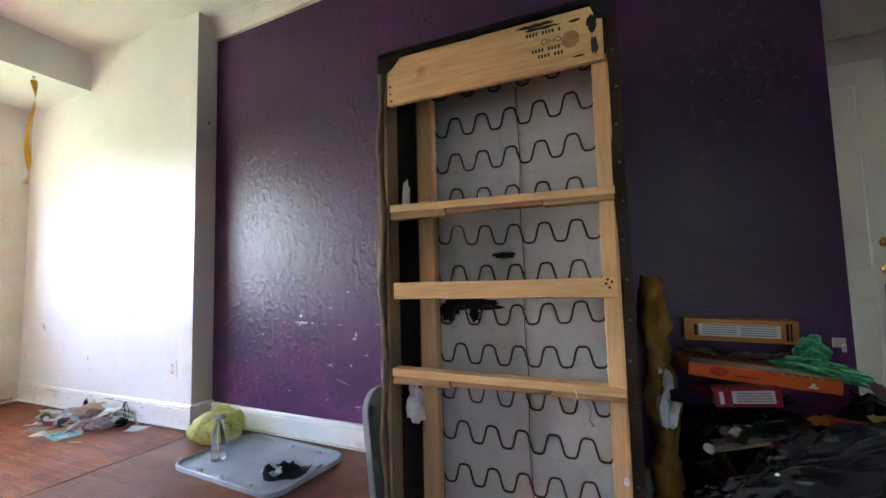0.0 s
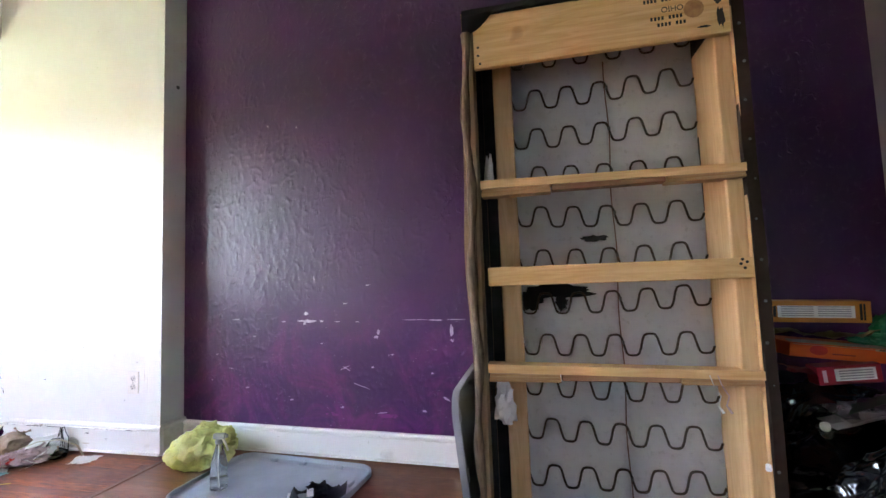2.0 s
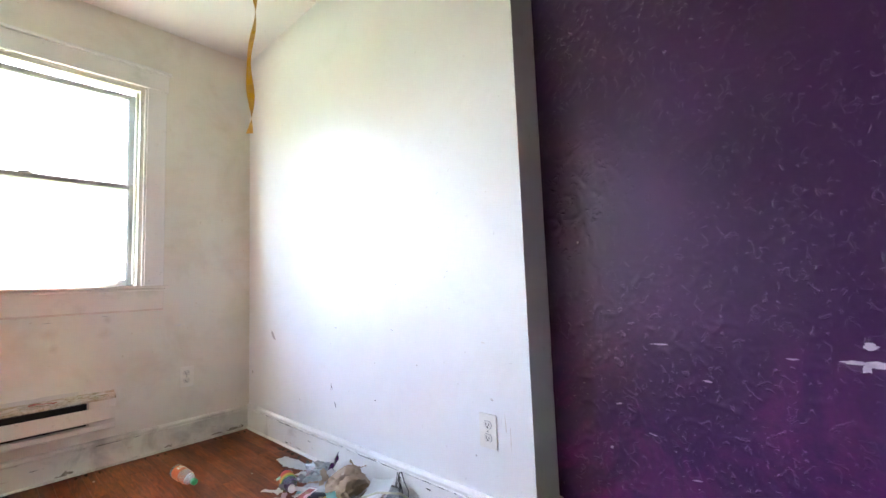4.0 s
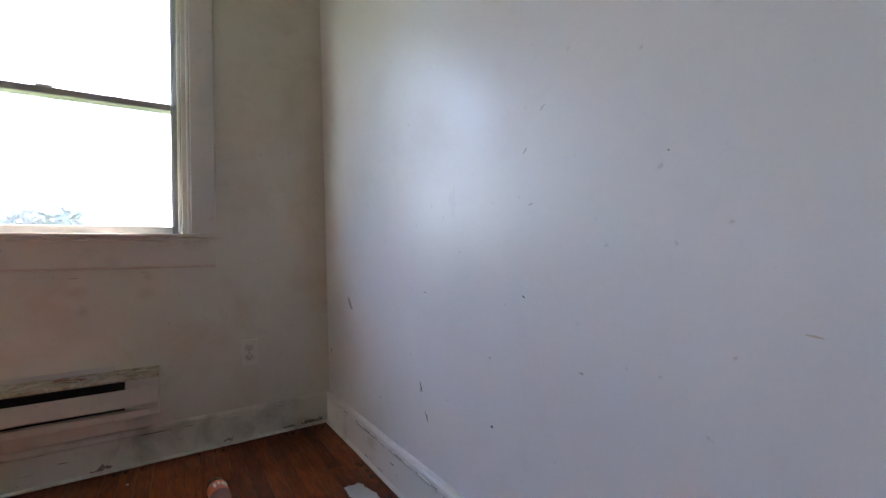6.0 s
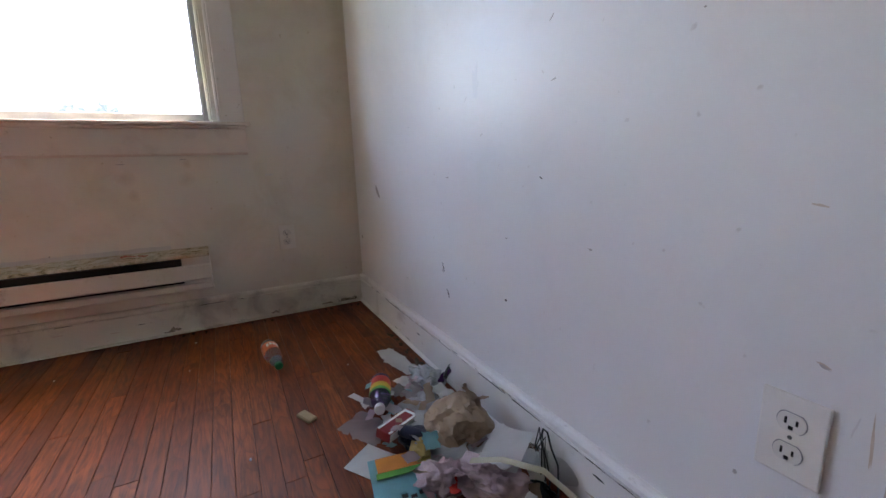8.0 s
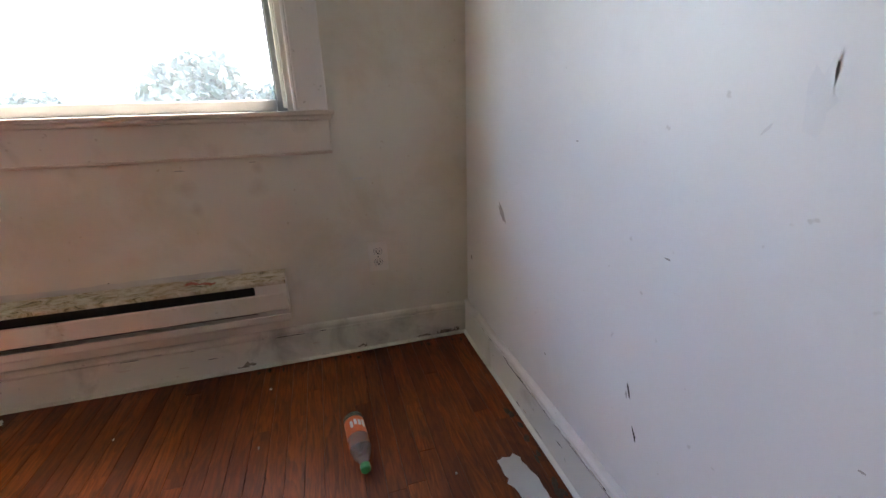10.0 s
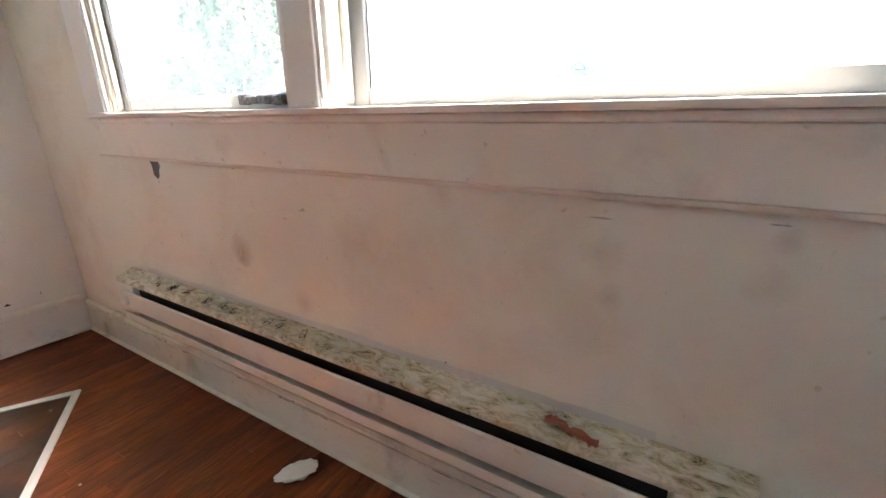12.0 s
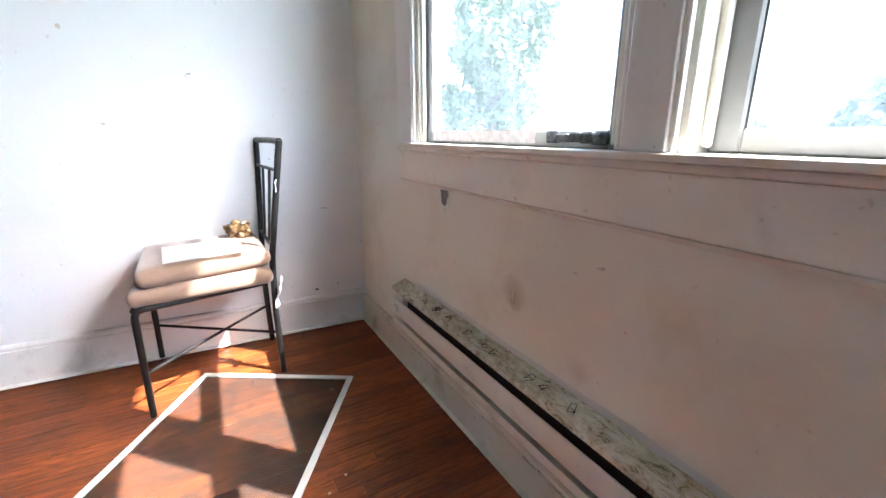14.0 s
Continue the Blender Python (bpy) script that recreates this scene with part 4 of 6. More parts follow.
    # cross braces
    for z, kind in ((1.268, 1), (0.962, 0), (0.634, 1)):
        if kind:
            bm = prism([(0.062, z + 0.004), (0.886, z - 0.010 + 0.002), (0.886, z + 0.018), (0.062, z + 0.032)], 1, -0.004, 0.055)
            br = part("brace", bm, PINE_X, s)
            for x0, x1 in ((0.064, 0.30), (0.66, 0.884)):
                e = bmesh.new()
                for q in range(3):
                    box(x0 + 0.001 * q, x1 - 0.002 * q, -0.003 - 0.001 * (q % 2), 0.05, z - 0.026 + 0.009 * q, z - 0.0175 + 0.009 * q, 0.0008, e)
                part("ply_block", e, PLY, br, "layered plywood block", None)
            part("split_strip", box(0.302, 0.658, 0.002, 0.040, z - 0.022, z + 0.0015, 0.003), lumber("split_wood_%d" % int(z * 10), (0.36, 0.17, 0.09), (0.22, 0.09, 0.045), 0), br, "split reddish strip")
        else:
            part("brace", box(0.075, 0.880, -0.008, 0.014, z - 0.032, z + 0.032, 0.003), PINE_X, s)
    for k, (x, z) in enumerate(((0.845, 0.975), (0.855, 0.962), (0.862, 0.980), (0.850, 0.988), (0.075, 1.78), (0.075, 1.75), (0.080, 1.72))):
        sc = part("nail", lathe([(0.0045, 0), (0.0045, 0.002), (0.001, 0.003)], 8), INK, s)
        sc.matrix_local = pose(x, -0.008, z, 90)
    # a tuft of wadding low on the upright
    part("stuffing", blob(0.008, 0.006, 0.011, 3, 0.5, 2.4, 27), BATTING, s, "tuft of white wadding").matrix_local = pose(0.872, -0.004, 0.365)
    # loose threads hanging from the lowest brace
    for dx, col in ((0.0, PAPER), (0.022, PINK_CL)):
        part("thread", tube([(0.735 + dx, -0.008, 0.640), (0.742 + dx, -0.014, 0.612), (0.760 + dx, -0.012, 0.580), (0.752 + dx, -0.010, 0.552), (0.764 + dx, -0.012, 0.530)], [0.0012, 0.0014, 0.0018, 0.0022, 0.0045], 6), col, s, "loose frayed thread")
    # white backing, quilted in two widths
    bm = bmesh.new()
    nx, nz = 44, 110
    cols = []
    for i in range(nx + 1):
        x = 0.165 + 0.680 * i / nx
        seam = 0.016 * math.exp(-((x - 0.534) / 0.012) ** 2)
        cols.append([bm.verts.new((x, 0.235 + seam + 0.010 * noise.noise(Vector((x * 6, j * 0.10, 2))) + 0.004 * noise.noise(Vector((x * 22, j * 0.35, 7))), 0.02 + 1.82 * j / nz)) for j in range(nz + 1)])
    for a, b in zip(cols, cols[1:]):
        for j in range(nz):
            bm.faces.new((a[j], b[j], b[j + 1], a[j + 1]))
    bmesh.ops.solidify(bm, geom=bm.faces[:], thickness=0.004)
    pad = part("backing", bm, BATTING, s, "stained white wadding behind the springs", 60)
    part("seam_cord", tube([(0.534 + 0.004 * math.sin(z * 0.7), 0.226, 0.03 + 0.05 * z) for z in range(36)], 0.0022, 5), plain("reddish_cord", (0.25, 0.12, 0.08), None, 0.8), pad)

    def tear(cx, cz, w, h, seed, name="tear"):
        bm = bmesh.new()
        rnd = random.Random(seed)
        c = bm.verts.new((cx, 0.213, cz))
        ring = []
        for k in range(26):
            a = 2 * math.pi * k / 26
            r = 0.72 + 0.5 * rnd.random()
            ring.append(bm.verts.new((cx + w * r * math.cos(a), 0.216, cz + h * r * math.sin(a))))
        for k in range(26):
            bm.faces.new((c, ring[k], ring[(k + 1) % 26]))
        bmesh.ops.solidify(bm, geom=bm.faces[:], thickness=0.002)
        part(name, bm, BLACK_CLOTH, pad, "ragged black hole in the wadding")
    tear(0.462, 1.094, 0.052, 0.012, 3)
    tear(0.31, 0.900, 0.145, 0.028, 4)
    tear(0.21, 0.866, 0.045, 0.038, 6)
    tear(0.325, 0.855, 0.024, 0.032, 8)
    part("lining", box(0.056, 0.160, 0.26, 0.28, 0, 1.85), BLACK_CLOTH, s, "black lining in the hollow side")
    part("lining", box(0.0525, 0.0550, 0.082, 0.255, 0, 1.86), BLACK_CLOTH, s, "black lining in the hollow side")
    part("lining", box(0.04, 0.90, 0.60, 0.612, 0.0, 1.9), BLACK_CLOTH, s)
    tuft = part("stuffing", blob(0.035, 0.03, 0.07, 3, 0.6, 2.4, 5), BATTING, s, "loose white stuffing")
    tuft.matrix_local = pose(0.105, 0.10, 0.44)
    tuft = part("stuffing", blob(0.016, 0.016, 0.065, 3, 0.5, 2.4, 9), BATTING, s, "loose white stuffing")
    tuft.matrix_local = pose(0.085, 0.09, 1.28)
    # springs
    for k in range(11):
        z0 = 1.824 - 0.1597 * k
        rnd = random.Random(k + 40)
        pts = []
        steps = 96
        for i in range(steps + 1):
            x = 0.159 + 0.673 * i / steps
            ph = 2 * math.pi * (x - 0.208) / 0.1195 - math.pi / 2
            sag = -0.010 * math.sin(math.pi * i / steps) + (x - 0.5) * 0.03 * math.sin(k * 1.3)
            pts.append((x, 0.199 + 0.006 * math.sin(math.pi * i / steps), z0 + sag + 0.038 * math.tanh(2.3 * math.sin(ph)) / 0.98))
        part("spring", tube(pts, 0.0041, 7), STEEL, s, "", 60)
        clip = part("spring_clip", box(0.530, 0.538, 0.193, 0.209, z0 - 0.007, z0 + 0.007, 0.002), STEEL_GREY, s)
    # stencil on the top board, upside down
    words("OHIO", 0.026, INK, s, pose(0.712, -0.0075, 1.812, 90, 180, 0))
    marks = [(0.672, 1.846, 0.12, 0.013), (0.68, 1.784, 0.10, 0.012), (0.69, 1.762, 0.08, 0.012)]
    for x, z, w, h in marks:
        k = 0
        while k * 0.011 < w:
            if (k * 7) % 5 != 3:
                part("print_bar", box(x - w / 2 + 0.011 * k + 0.015, x - w / 2 + 0.011 * k + 0.022, -0.0072, -0.0066, z - h / 2, z + h / 2), INK, s)
            k += 1
    for x, z, w, h, sd in ((0.66, 1.878, 0.070, 0.009, 1), (0.68, 1.864, 0.065, 0.006, 2), (0.79, 1.862, 0.02, 0.006, 5), (0.80, 1.735, 0.02, 0.004, 6), (0.845, 1.84, 0.018, 0.03, 3), (0.85, 1.76, 0.012, 0.035, 4)):
        rnd = random.Random(sd)
        bm = bmesh.new()
        ring = [bm.verts.new((x + w * (0.7 + 0.4 * rnd.random()) * math.cos(a * math.pi / 10), -0.0068, z + h * (0.6 + 0.7 * rnd.random()) * math.sin(a * math.pi / 10))) for a in range(20)]
        bm.faces.new(ring)
        part("burn_mark", bm, INK, s, "black smear on the board")
    knot = part("knot", lathe([(0.030, 0), (0.022, 0.0006), (0.006, 0.0010)], 22), plain("knot_wood", (0.34, 0.15, 0.06), (0.52, 0.28, 0.11), 0.6, 30), s, "reddish knot")
    knot.matrix_local = pose(0.775, -0.006, 1.80, 90)
    return s


sofa()
foam = thing("foam_cushion", pose(5.245, -0.20, 0.0), "torn orange foam cushion wedged beside the sofa", "cushion")
fb = bmesh.new()
loops = []
for i in range(61):
    z = 0.99 * i / 60
    half = 0.052 * (1 - 0.45 * (z / 0.99) ** 4)
    ring = []
    for k in range(20):
        t = 2 * math.pi * k / 20
        p = Vector((0.035 + half * math.cos(t), 0.02 + 0.11 * math.sin(t), z))
        p += 0.030 * noise.noise_vector(p * 11) + 0.016 * noise.noise_vector(p * 37)
        p.x += 0.022 * (0.55 - z)
        p.z = max(p.z, 0)
        ring.append(fb.verts.new(p))
    loops.append(ring)
for r0, r1 in zip(loops, loops[1:]):
    for k in range(20):
        fb.faces.new((r0[k], r0[(k + 1) % 20], r1[(k + 1) % 20], r1[k]))
fb.faces.new(loops[0][::-1])
fb.faces.new(loops[-1])
part("foam_block", fb, FOAM, foam, "", 60)
wisp = part("white_lining", blob(0.035, 0.05, 0.10, 3, 0.6, 2.2, 12), BATTING, foam, "white stuffing spilling out", 60)
wisp.matrix_local = pose(0.045, -0.08, 0.44)


# ---- tub lids ----
def rounded(w, d, r, n=6):
    pts = []
    for cx, cy, a0 in ((w / 2 - r, d / 2 - r, 0), (-w / 2 + r, d / 2 - r, 90), (-w / 2 + r, -d / 2 + r, 180), (w / 2 - r, -d / 2 + r, 270)):
        for k in range(n + 1):
            a = radians(a0 + 90 * k / n)
            pts.append((cx + r * math.cos(a), cy + r * math.sin(a)))
    return pts


def tub_lid(name, m, w, d, mat, label):
    """A lid lying upside down: a tray with a rim, a raised rib and moulded clips."""
    t = thing(name, m, label, "lid")
    bm = bmesh.new()
    loops = []
    for inset, z in ((0.0, 0.004), (0.0, 0.026), (0.004, 0.030), (0.012, 0.030), (0.016, 0.013), (0.030, 0.010), (0.060, 0.009), (0.064, 0.011), (0.068, 0.011)):
        loops.append([bm.verts.new((x, y, z)) for x, y in rounded(w - 2 * inset, d - 2 * inset, max(0.09 - inset * 0.6, 0.02))])
    for a, b in zip(loops, loops[1:]):
        n = len(a)
        for k in range(n):
            bm.faces.new((a[k], a[(k + 1) % n], b[(k + 1) % n], b[k]))
    bm.faces.new(loops[-1])
    bm.faces.new(loops[0][::-1])
    part("tray", bm, mat, t, "", 35)
    for x, y, r in ((-0.18, d / 2 - 0.045, 0), (0.0, d / 2 - 0.045, 0), (0.22, d / 2 - 0.045, 0), (-0.2, -d / 2 + 0.045, 0), (0.0, -d / 2 + 0.045, 0), (0.2, -d / 2 + 0.045, 0), (-w / 2 + 0.045, 0.05, 90), (w / 2 - 0.045, 0.08, 90)):
        c = part("clip", box(-0.022, 0.022, -0.007, 0.007, 0.010, 0.028, 0.003), mat, t)
        c.matrix_local = pose(x, y, 0, 0, 0, r)
    return t


tub_lid("storage_tub_lid", pose(3.236, -0.235, 0, 0, 0, -5), 0.83, 0.53, GREY_TUB, "blue-grey plastic storage tub lid lying upside down on the floor")
tub_lid("storage_tub_lid", pose(4.222, -0.335, 0.285, 0, 84, 0), 0.56, 0.62, GREY_TUB2, "dusty grey tub lid stood on edge against the sofa")

# ---- yellow bag, spray bottle, mask ----
yb = thing("carrier_bag", pose(2.665, -0.055, 0), "crumpled translucent yellow carrier bag by the baseboard", "bag")
body = part("bag_body", blob(0.168, 0.140, 0.096, 6, 0.24, 1.4, 21, 0.0, 5.0, 0.24, 2.0, (1.7, 1, 0.8)), YELLOW_BAG, yb, "", 60)
ear = part("handle", blob(0.075, 0.055, 0.05, 5, 0.35, 1.6, 22, 0.03, 5, 0.4, 2.0), YELLOW_BAG, yb, "crumpled handles", 35)
ear.matrix_local = pose(0.005, 0.03, 0.105, 14, -10, 20)
ear = part("handle", blob(0.06, 0.04, 0.06, 5, 0.35, 1.6, 24, 0.03, 5, 0.4, 2.0), YELLOW_BAG, yb, "crumpled handles", 35)
ear.matrix_local = pose(0.12, 0.01, 0.06, -6, 18, 60)
for k in range(3):
    q = part("print_mark", box(0, 0.026 - 0.006 * k, -0.001, 0.001, 0, 0.012), INK, yb)
    q.matrix_local = pose(0.155 + 0.004 * k, -0.055 + 0.008 * k, 0.060 + 0.020 * k, 0, -25, 60)


def spray_bottle():
    s = thing("spray_bottle", pose(2.992, -0.305, 0.013, 0, 0, 190) @ Matrix.Scale(1.07, 4), "clear plastic spray bottle with a grey trigger", "bottle")
    part("bottle", lathe([(0.030, 0), (0.036, 0.004), (0.036, 0.05), (0.033, 0.075), (0.035, 0.10), (0.028, 0.135), (0.016, 0.175), (0.013, 0.19), (0.013, 0.20)], 20), PET, s, "", 50)
    part("liquid", lathe([(0.028, 0.003), (0.033, 0.006), (0.033, 0.045), (0.001, 0.046)], 18), clear("pale_liquid", (0.92, 0.94, 0.96), 0.02, 0.95), s, "", 50)
    part("label", prism([(-0.012, 0.018), (0.012, 0.018), (0.012, 0.072), (-0.012, 0.072)], 1, -0.0375, -0.0368), NAVY, s, "narrow dark label")
    head = bmesh.new()
    box(-0.030, 0.024, -0.012, 0.012, 0.212, 0.236, 0.006, head, 2)
    box(-0.040, -0.030, -0.007, 0.007, 0.216, 0.230, 0.002, head)
    lathe([(0.016, 0.192), (0.016, 0.208), (0.010, 0.214)], 14, head)
    part("sprayer", head, plain("mauve_grey_plastic", (0.36, 0.35, 0.40), (0.30, 0.29, 0.33), 0.4), s, "grey trigger head")
    part("trigger", tube([(-0.018, 0, 0.213), (-0.030, 0, 0.190), (-0.042, 0, 0.160)], [0.006, 0.005, 0.004], 8), WHITE_PL, s)
    part("dip_tube", tube([(0, 0, 0.008), (0.004, 0, 0.1), (0, 0, 0.19)], 0.0018, 6), WHITE_PL, s)
    return s


spray_bottle()


def sleep_mask():
    c = thing("cap", pose(3.505, -0.335, 0.013, 0, 0, 12), "collapsed black mesh cap with a white tag, on the tub lid", "cap")
    bm = bmesh.new()
    n = 34
    prev = None
    for i in range(n + 1):
        a = math.pi * 2 * i / n
        r = 0.082 + 0.010 * math.sin(3 * a + 1)
        h = 0.045 + 0.022 * math.sin(a * 2 + 0.6) + 0.008 * math.sin(a * 5)
        p = (r * math.cos(a) * 0.95 - 0.03, r * math.sin(a) * 0.7)
        ring = [bm.verts.new((p[0], p[1], 0.002)), bm.verts.new((p[0] * 1.05, p[1] * 1.05, h * 0.5)), bm.verts.new((p[0] * 0.9, p[1] * 0.9, h))]
        if prev:
            for k in range(2):
                bm.faces.new((prev[k], ring[k], ring[k + 1], prev[k + 1]))
        prev = ring
    bmesh.ops.solidify(bm, geom=bm.faces[:], thickness=0.003)
    part("crown", bm, BLACK_RUB, c, "", 60)
    part("top", sheet(0.13, 0.10, 10, 8, 0.010, 22, 31, 0.003, 0.012, 0.02), BLACK_RUB, c, "folded black mesh", 60).matrix_local = pose(0.035, 0.01, 0.030, -8, 10, 0)
    visor = part("visor", sheet(0.14, 0.12, 10, 8, 0.006, 12, 33, 0.004, 0.02, 0.0), BLACK_RUB, c, "curved black peak", 60)
    visor.matrix_local = pose(0.075, 0.0, 0.010, 0, -6, 10)
    part("tag", box(-0.014, 0.014, -0.001, 0.001, 0, 0.030, 0), PAPER, c, "small white tag").matrix_local = pose(-0.005, -0.040, 0.035, -25, 0, 10)
    part("tag", box(-0.010, 0.010, -0.001, 0.001, 0, 0.018, 0), PAPER, c, "small white tag").matrix_local = pose(-0.10, -0.030, 0.026, -25, 0, -20)
    return c


sleep_mask()


# ---- heap beside the sofa ----
def bin_bag(m, sx, sy, sz, seed, label, knot=None):
    b = thing("bin_bag", m, label, "bag", "black rubbish bags")
    part("bag_body", blob(sx, sy, sz, 6, 0.20, 1.5, seed, 0.05, 7.0, 0.13, 2.2, (0.4, 1.6, 1.6)), BLACK_BAG, b, "", 40)
    if knot:
        bm = bmesh.new()
        for k in range(9):
            a = k * 0.7
            tube([(0, 0, 0), (0.05 * math.cos(a), 0.05 * math.sin(a), 0.03), (0.10 * math.cos(a + 0.3), 0.10 * math.sin(a + 0.3), 0.05 + 0.02 * math.sin(k * 2))], [0.016, 0.012, 0.003], 6, bm)
        part("knot", bm, BLACK_BAG, b, "gathered neck", 60).matrix_local = pose(*knot)
    return b


bin_bag(pose(5.84, -0.66, 0, 0, 0, 14), 0.50, 0.29, 0.31, 3, "full shiny black bin bag slumped on the floor", (0.12, -0.02, 0.58))
bin_bag(pose(5.58, -0.18, 0), 0.30, 0.17, 0.26, 8, "full black bin bag under the cartons", (0.02, 0.02, 0.50))
bin_bag(pose(5.95, -0.20, 0), 0.24, 0.18, 0.27, 11, "black bin bag squeezed against the wall", (0.0, 0.02, 0.52))


def carton(name, m, w, d, h, mat, label, panels, flap=None):
    c = thing(name, m, label, "box", "empty food cartons")
    part("carton_body", box(-w / 2, w / 2, 0, d, 0, h, 0.0015), mat, c)
    for x0, x1, z0, z1, pm in panels:
        part("printed_panel", box(x0, x1, -0.0012, 0.0, z0, z1), pm, c)
    if flap:
        part("flap", sheet(w * 0.96, 0.05, 12, 3, 0.002, 8, 5, 0.0012), flap, c, "torn grey lid flap").matrix_local = pose(0, 0.02, h, 14, 0, 0)
    return c


bx = carton("carton", pose(5.55, -0.175, 0.742, 0, 1.5, 0), 0.355, 0.10, 0.082, BOX_Y, "yellow-orange pasta carton lying on the heap",
            [(-0.145, -0.135, 0.02, 0.062, INK), (-0.130, 0.125, 0.018, 0.064, PAPER), (0.140, 0.148, 0.010, 0.072, INK), (0.152, 0.158, 0.010, 0.072, INK)])
for r in range(5):
    for q in range(2):
        part("print_line", box(-0.118 + 0.122 * q, -0.010 + 0.122 * q, -0.0022, -0.0013, 0.024 + 0.0085 * r, 0.0275 + 0.0085 * r), PRINT_SHADE_GREY, bx)
bx = carton("carton", pose(5.565, -0.345, 0.628, 0, 6.0, 4), 0.425, 0.22, 0.048, BOX_O, "flat bright orange carton with torn grey flap",
            [(0.05, 0.16, 0.040, 0.0475, CARD), (0.125, 0.150, 0.010, 0.016, WHITE_PL), (0.132, 0.142, 0.016, 0.026, WHITE_PL), (-0.08, -0.01, 0.016, 0.020, RED_PR)], CARD)
ov = part("printed_oval", lathe([(0.028, 0), (0.028, 0.0008), (0.001, 0.0009)], 24), RED_BR, bx)
ov.matrix_local = pose(-0.122, 0.0, 0.027, 90, 0, 0) @ Matrix.Diagonal((1, 0.6, 1, 1))
for q in range(4):
    part("print_line", box(0.06 + 0.024 * q, 0.078 + 0.024 * q, -0.0022, -0.0013, 0.0415, 0.0462), INK, bx)
bx = carton("carton", pose(5.520, -0.375, 0.560, 0, -5, 0), 0.185, 0.06, 0.062, BOX_R, "red snack carton with a printed side",
            [(-0.042, 0.075, 0.012, 0.052, PAPER), (-0.078, -0.066, 0.010, 0.050, WHITE_PL)])
for r in range(4):
    part("print_line", box(-0.030, 0.066, -0.0022, -0.0013, 0.017 + 0.0085 * r, 0.021 + 0.0085 * r), PRINT_SHADE_GREY, bx)
solid("olive_wrapper", sheet(0.30, 0.14, 16, 8, 0.022, 16, 41, 0.003, 0.01, 0.02), OLIVE, pose(5.50, -0.26, 0.688, -6, 4, 3), "crumpled olive wrapper between the cartons", "wrapper", 70)
gc = thing("green_cloth", pose(5.72, -0.21, 0.66), "bunched bright green cloth draped over the carton", "cloth")
part("fold", blob(0.045, 0.045, 0.040, 5, 0.3, 1.6, 17, 0.02, 3.5, 0.5, 1.3, (1, 2.2, 1)), GREEN_CL, gc, "", 80).matrix_local = pose(0.035, -0.01, 0.030, 0, -15, 0)
part("drape", blob(0.115, 0.075, 0.026, 6, 0.35, 1.7, 18, 0.1, 4, 0.45, 2.0, (0.7, 2.4, 1)), GREEN_CL, gc, "", 80).matrix_local = pose(0.02, -0.045, -0.014, -8, 12, -4)
part("tail", sheet(0.10, 0.11, 10, 8, 0.016, 20, 19, 0.004, 0, 0.02), plain("faded_print_cloth", (0.22, 0.22, 0.17), (0.30, 0.10, 0.07), 0.9, 18), gc, "faded printed end", 80).matrix_local = pose(0.15, -0.06, -0.050, -20, 34, 0)
wh = solid("snack_wrapper", sheet(0.10, 0.05, 8, 5, 0.008, 25, 43, 0.002, 0, 0.01), RED_BR, pose(5.76, -0.40, 0.537, 20, 4, 0), "red foil snack wrapper", "wrapper", 70)
solid("snack_wrapper", sheet(0.07, 0.045, 8, 5, 0.008, 25, 44, 0.002, 0, 0.01), YELLOW_PR, pose(5.835, -0.41, 0.553, 20, 4, 0), "yellow foil snack wrapper", "wrapper", 70)
solid("snack_wrapper", sheet(0.06, 0.045, 8, 5, 0.008, 25, 45, 0.002, 0, 0.01), ORANGE_PR, pose(5.69, -0.40, 0.537, 20, 0, 10), "orange foil snack wrapper", "wrapper", 70)
for k, (x, y, z, ry, rz, w, mat, col) in enumerate(((5.52, -0.44, 0.470, -14, 8, 0.25, PAPER, "white"), (5.56, -0.43, 0.488, -16, 4, 0.22, GREYPAPER, "grey"), (5.55, -0.41, 0.506, -17, 6, 0.24, plain("dark_green_folder", (0.020, 0.10, 0.035), (0.014, 0.07, 0.025), 0.4), "dark green"), (5.49, -0.40, 0.462, -10, 14, 0.18, GREYPAPER, "grey"), (5.60, -0.39, 0.512, -18, 2, 0.18, CLEAR_FILM, "cloudy"))):
    solid("paper_sheet", sheet(w, 0.055, 10, 5, 0.003, 9, 50 + k, 0.002), mat, pose(x, y, z, 1, ry, rz), "bent %s sheet sticking out of the heap" % col, "paper", 60, "papers in the heap")
cb = thing("small_bottle", pose(5.428, -0.385, 0.40, 62, 0, -30), "small clear bottle with a white cap in the heap", "bottle")
part("bottle", lathe([(0.016, 0), (0.020, 0.004), (0.020, 0.06), (0.010, 0.078), (0.010, 0.085)], 14), PET, cb, "", 50)
part("cap", lathe([(0.014, 0.085), (0.014, 0.103), (0.011, 0.105)], 14), WHITE_PL, cb, "white screw cap", 40)
solid("clear_packaging", sheet(0.20, 0.09, 14, 8, 0.020, 20, 61, 0.0015, 0, 0.02), PET, pose(5.53, -0.41, 0.475, 20, -8, 6), "crinkled clear plastic packaging", "packaging", 70)
solid("red_wrapper", sheet(0.17, 0.08, 12, 6, 0.012, 16, 62, 0.002, 0, 0.02), RED_PR, pose(5.43, -0.33, 0.585, 14, 6, 0), "dark red foil wrapper", "wrapper", 70)
solid("blue_wrapper", sheet(0.07, 0.06, 8, 6, 0.012, 20, 63, 0.002, 0, 0.01), NAVY, pose(5.33, -0.34, 0.565, 30, 0, 0), "crumpled blue wrapper in the heap", "wrapper", 70)
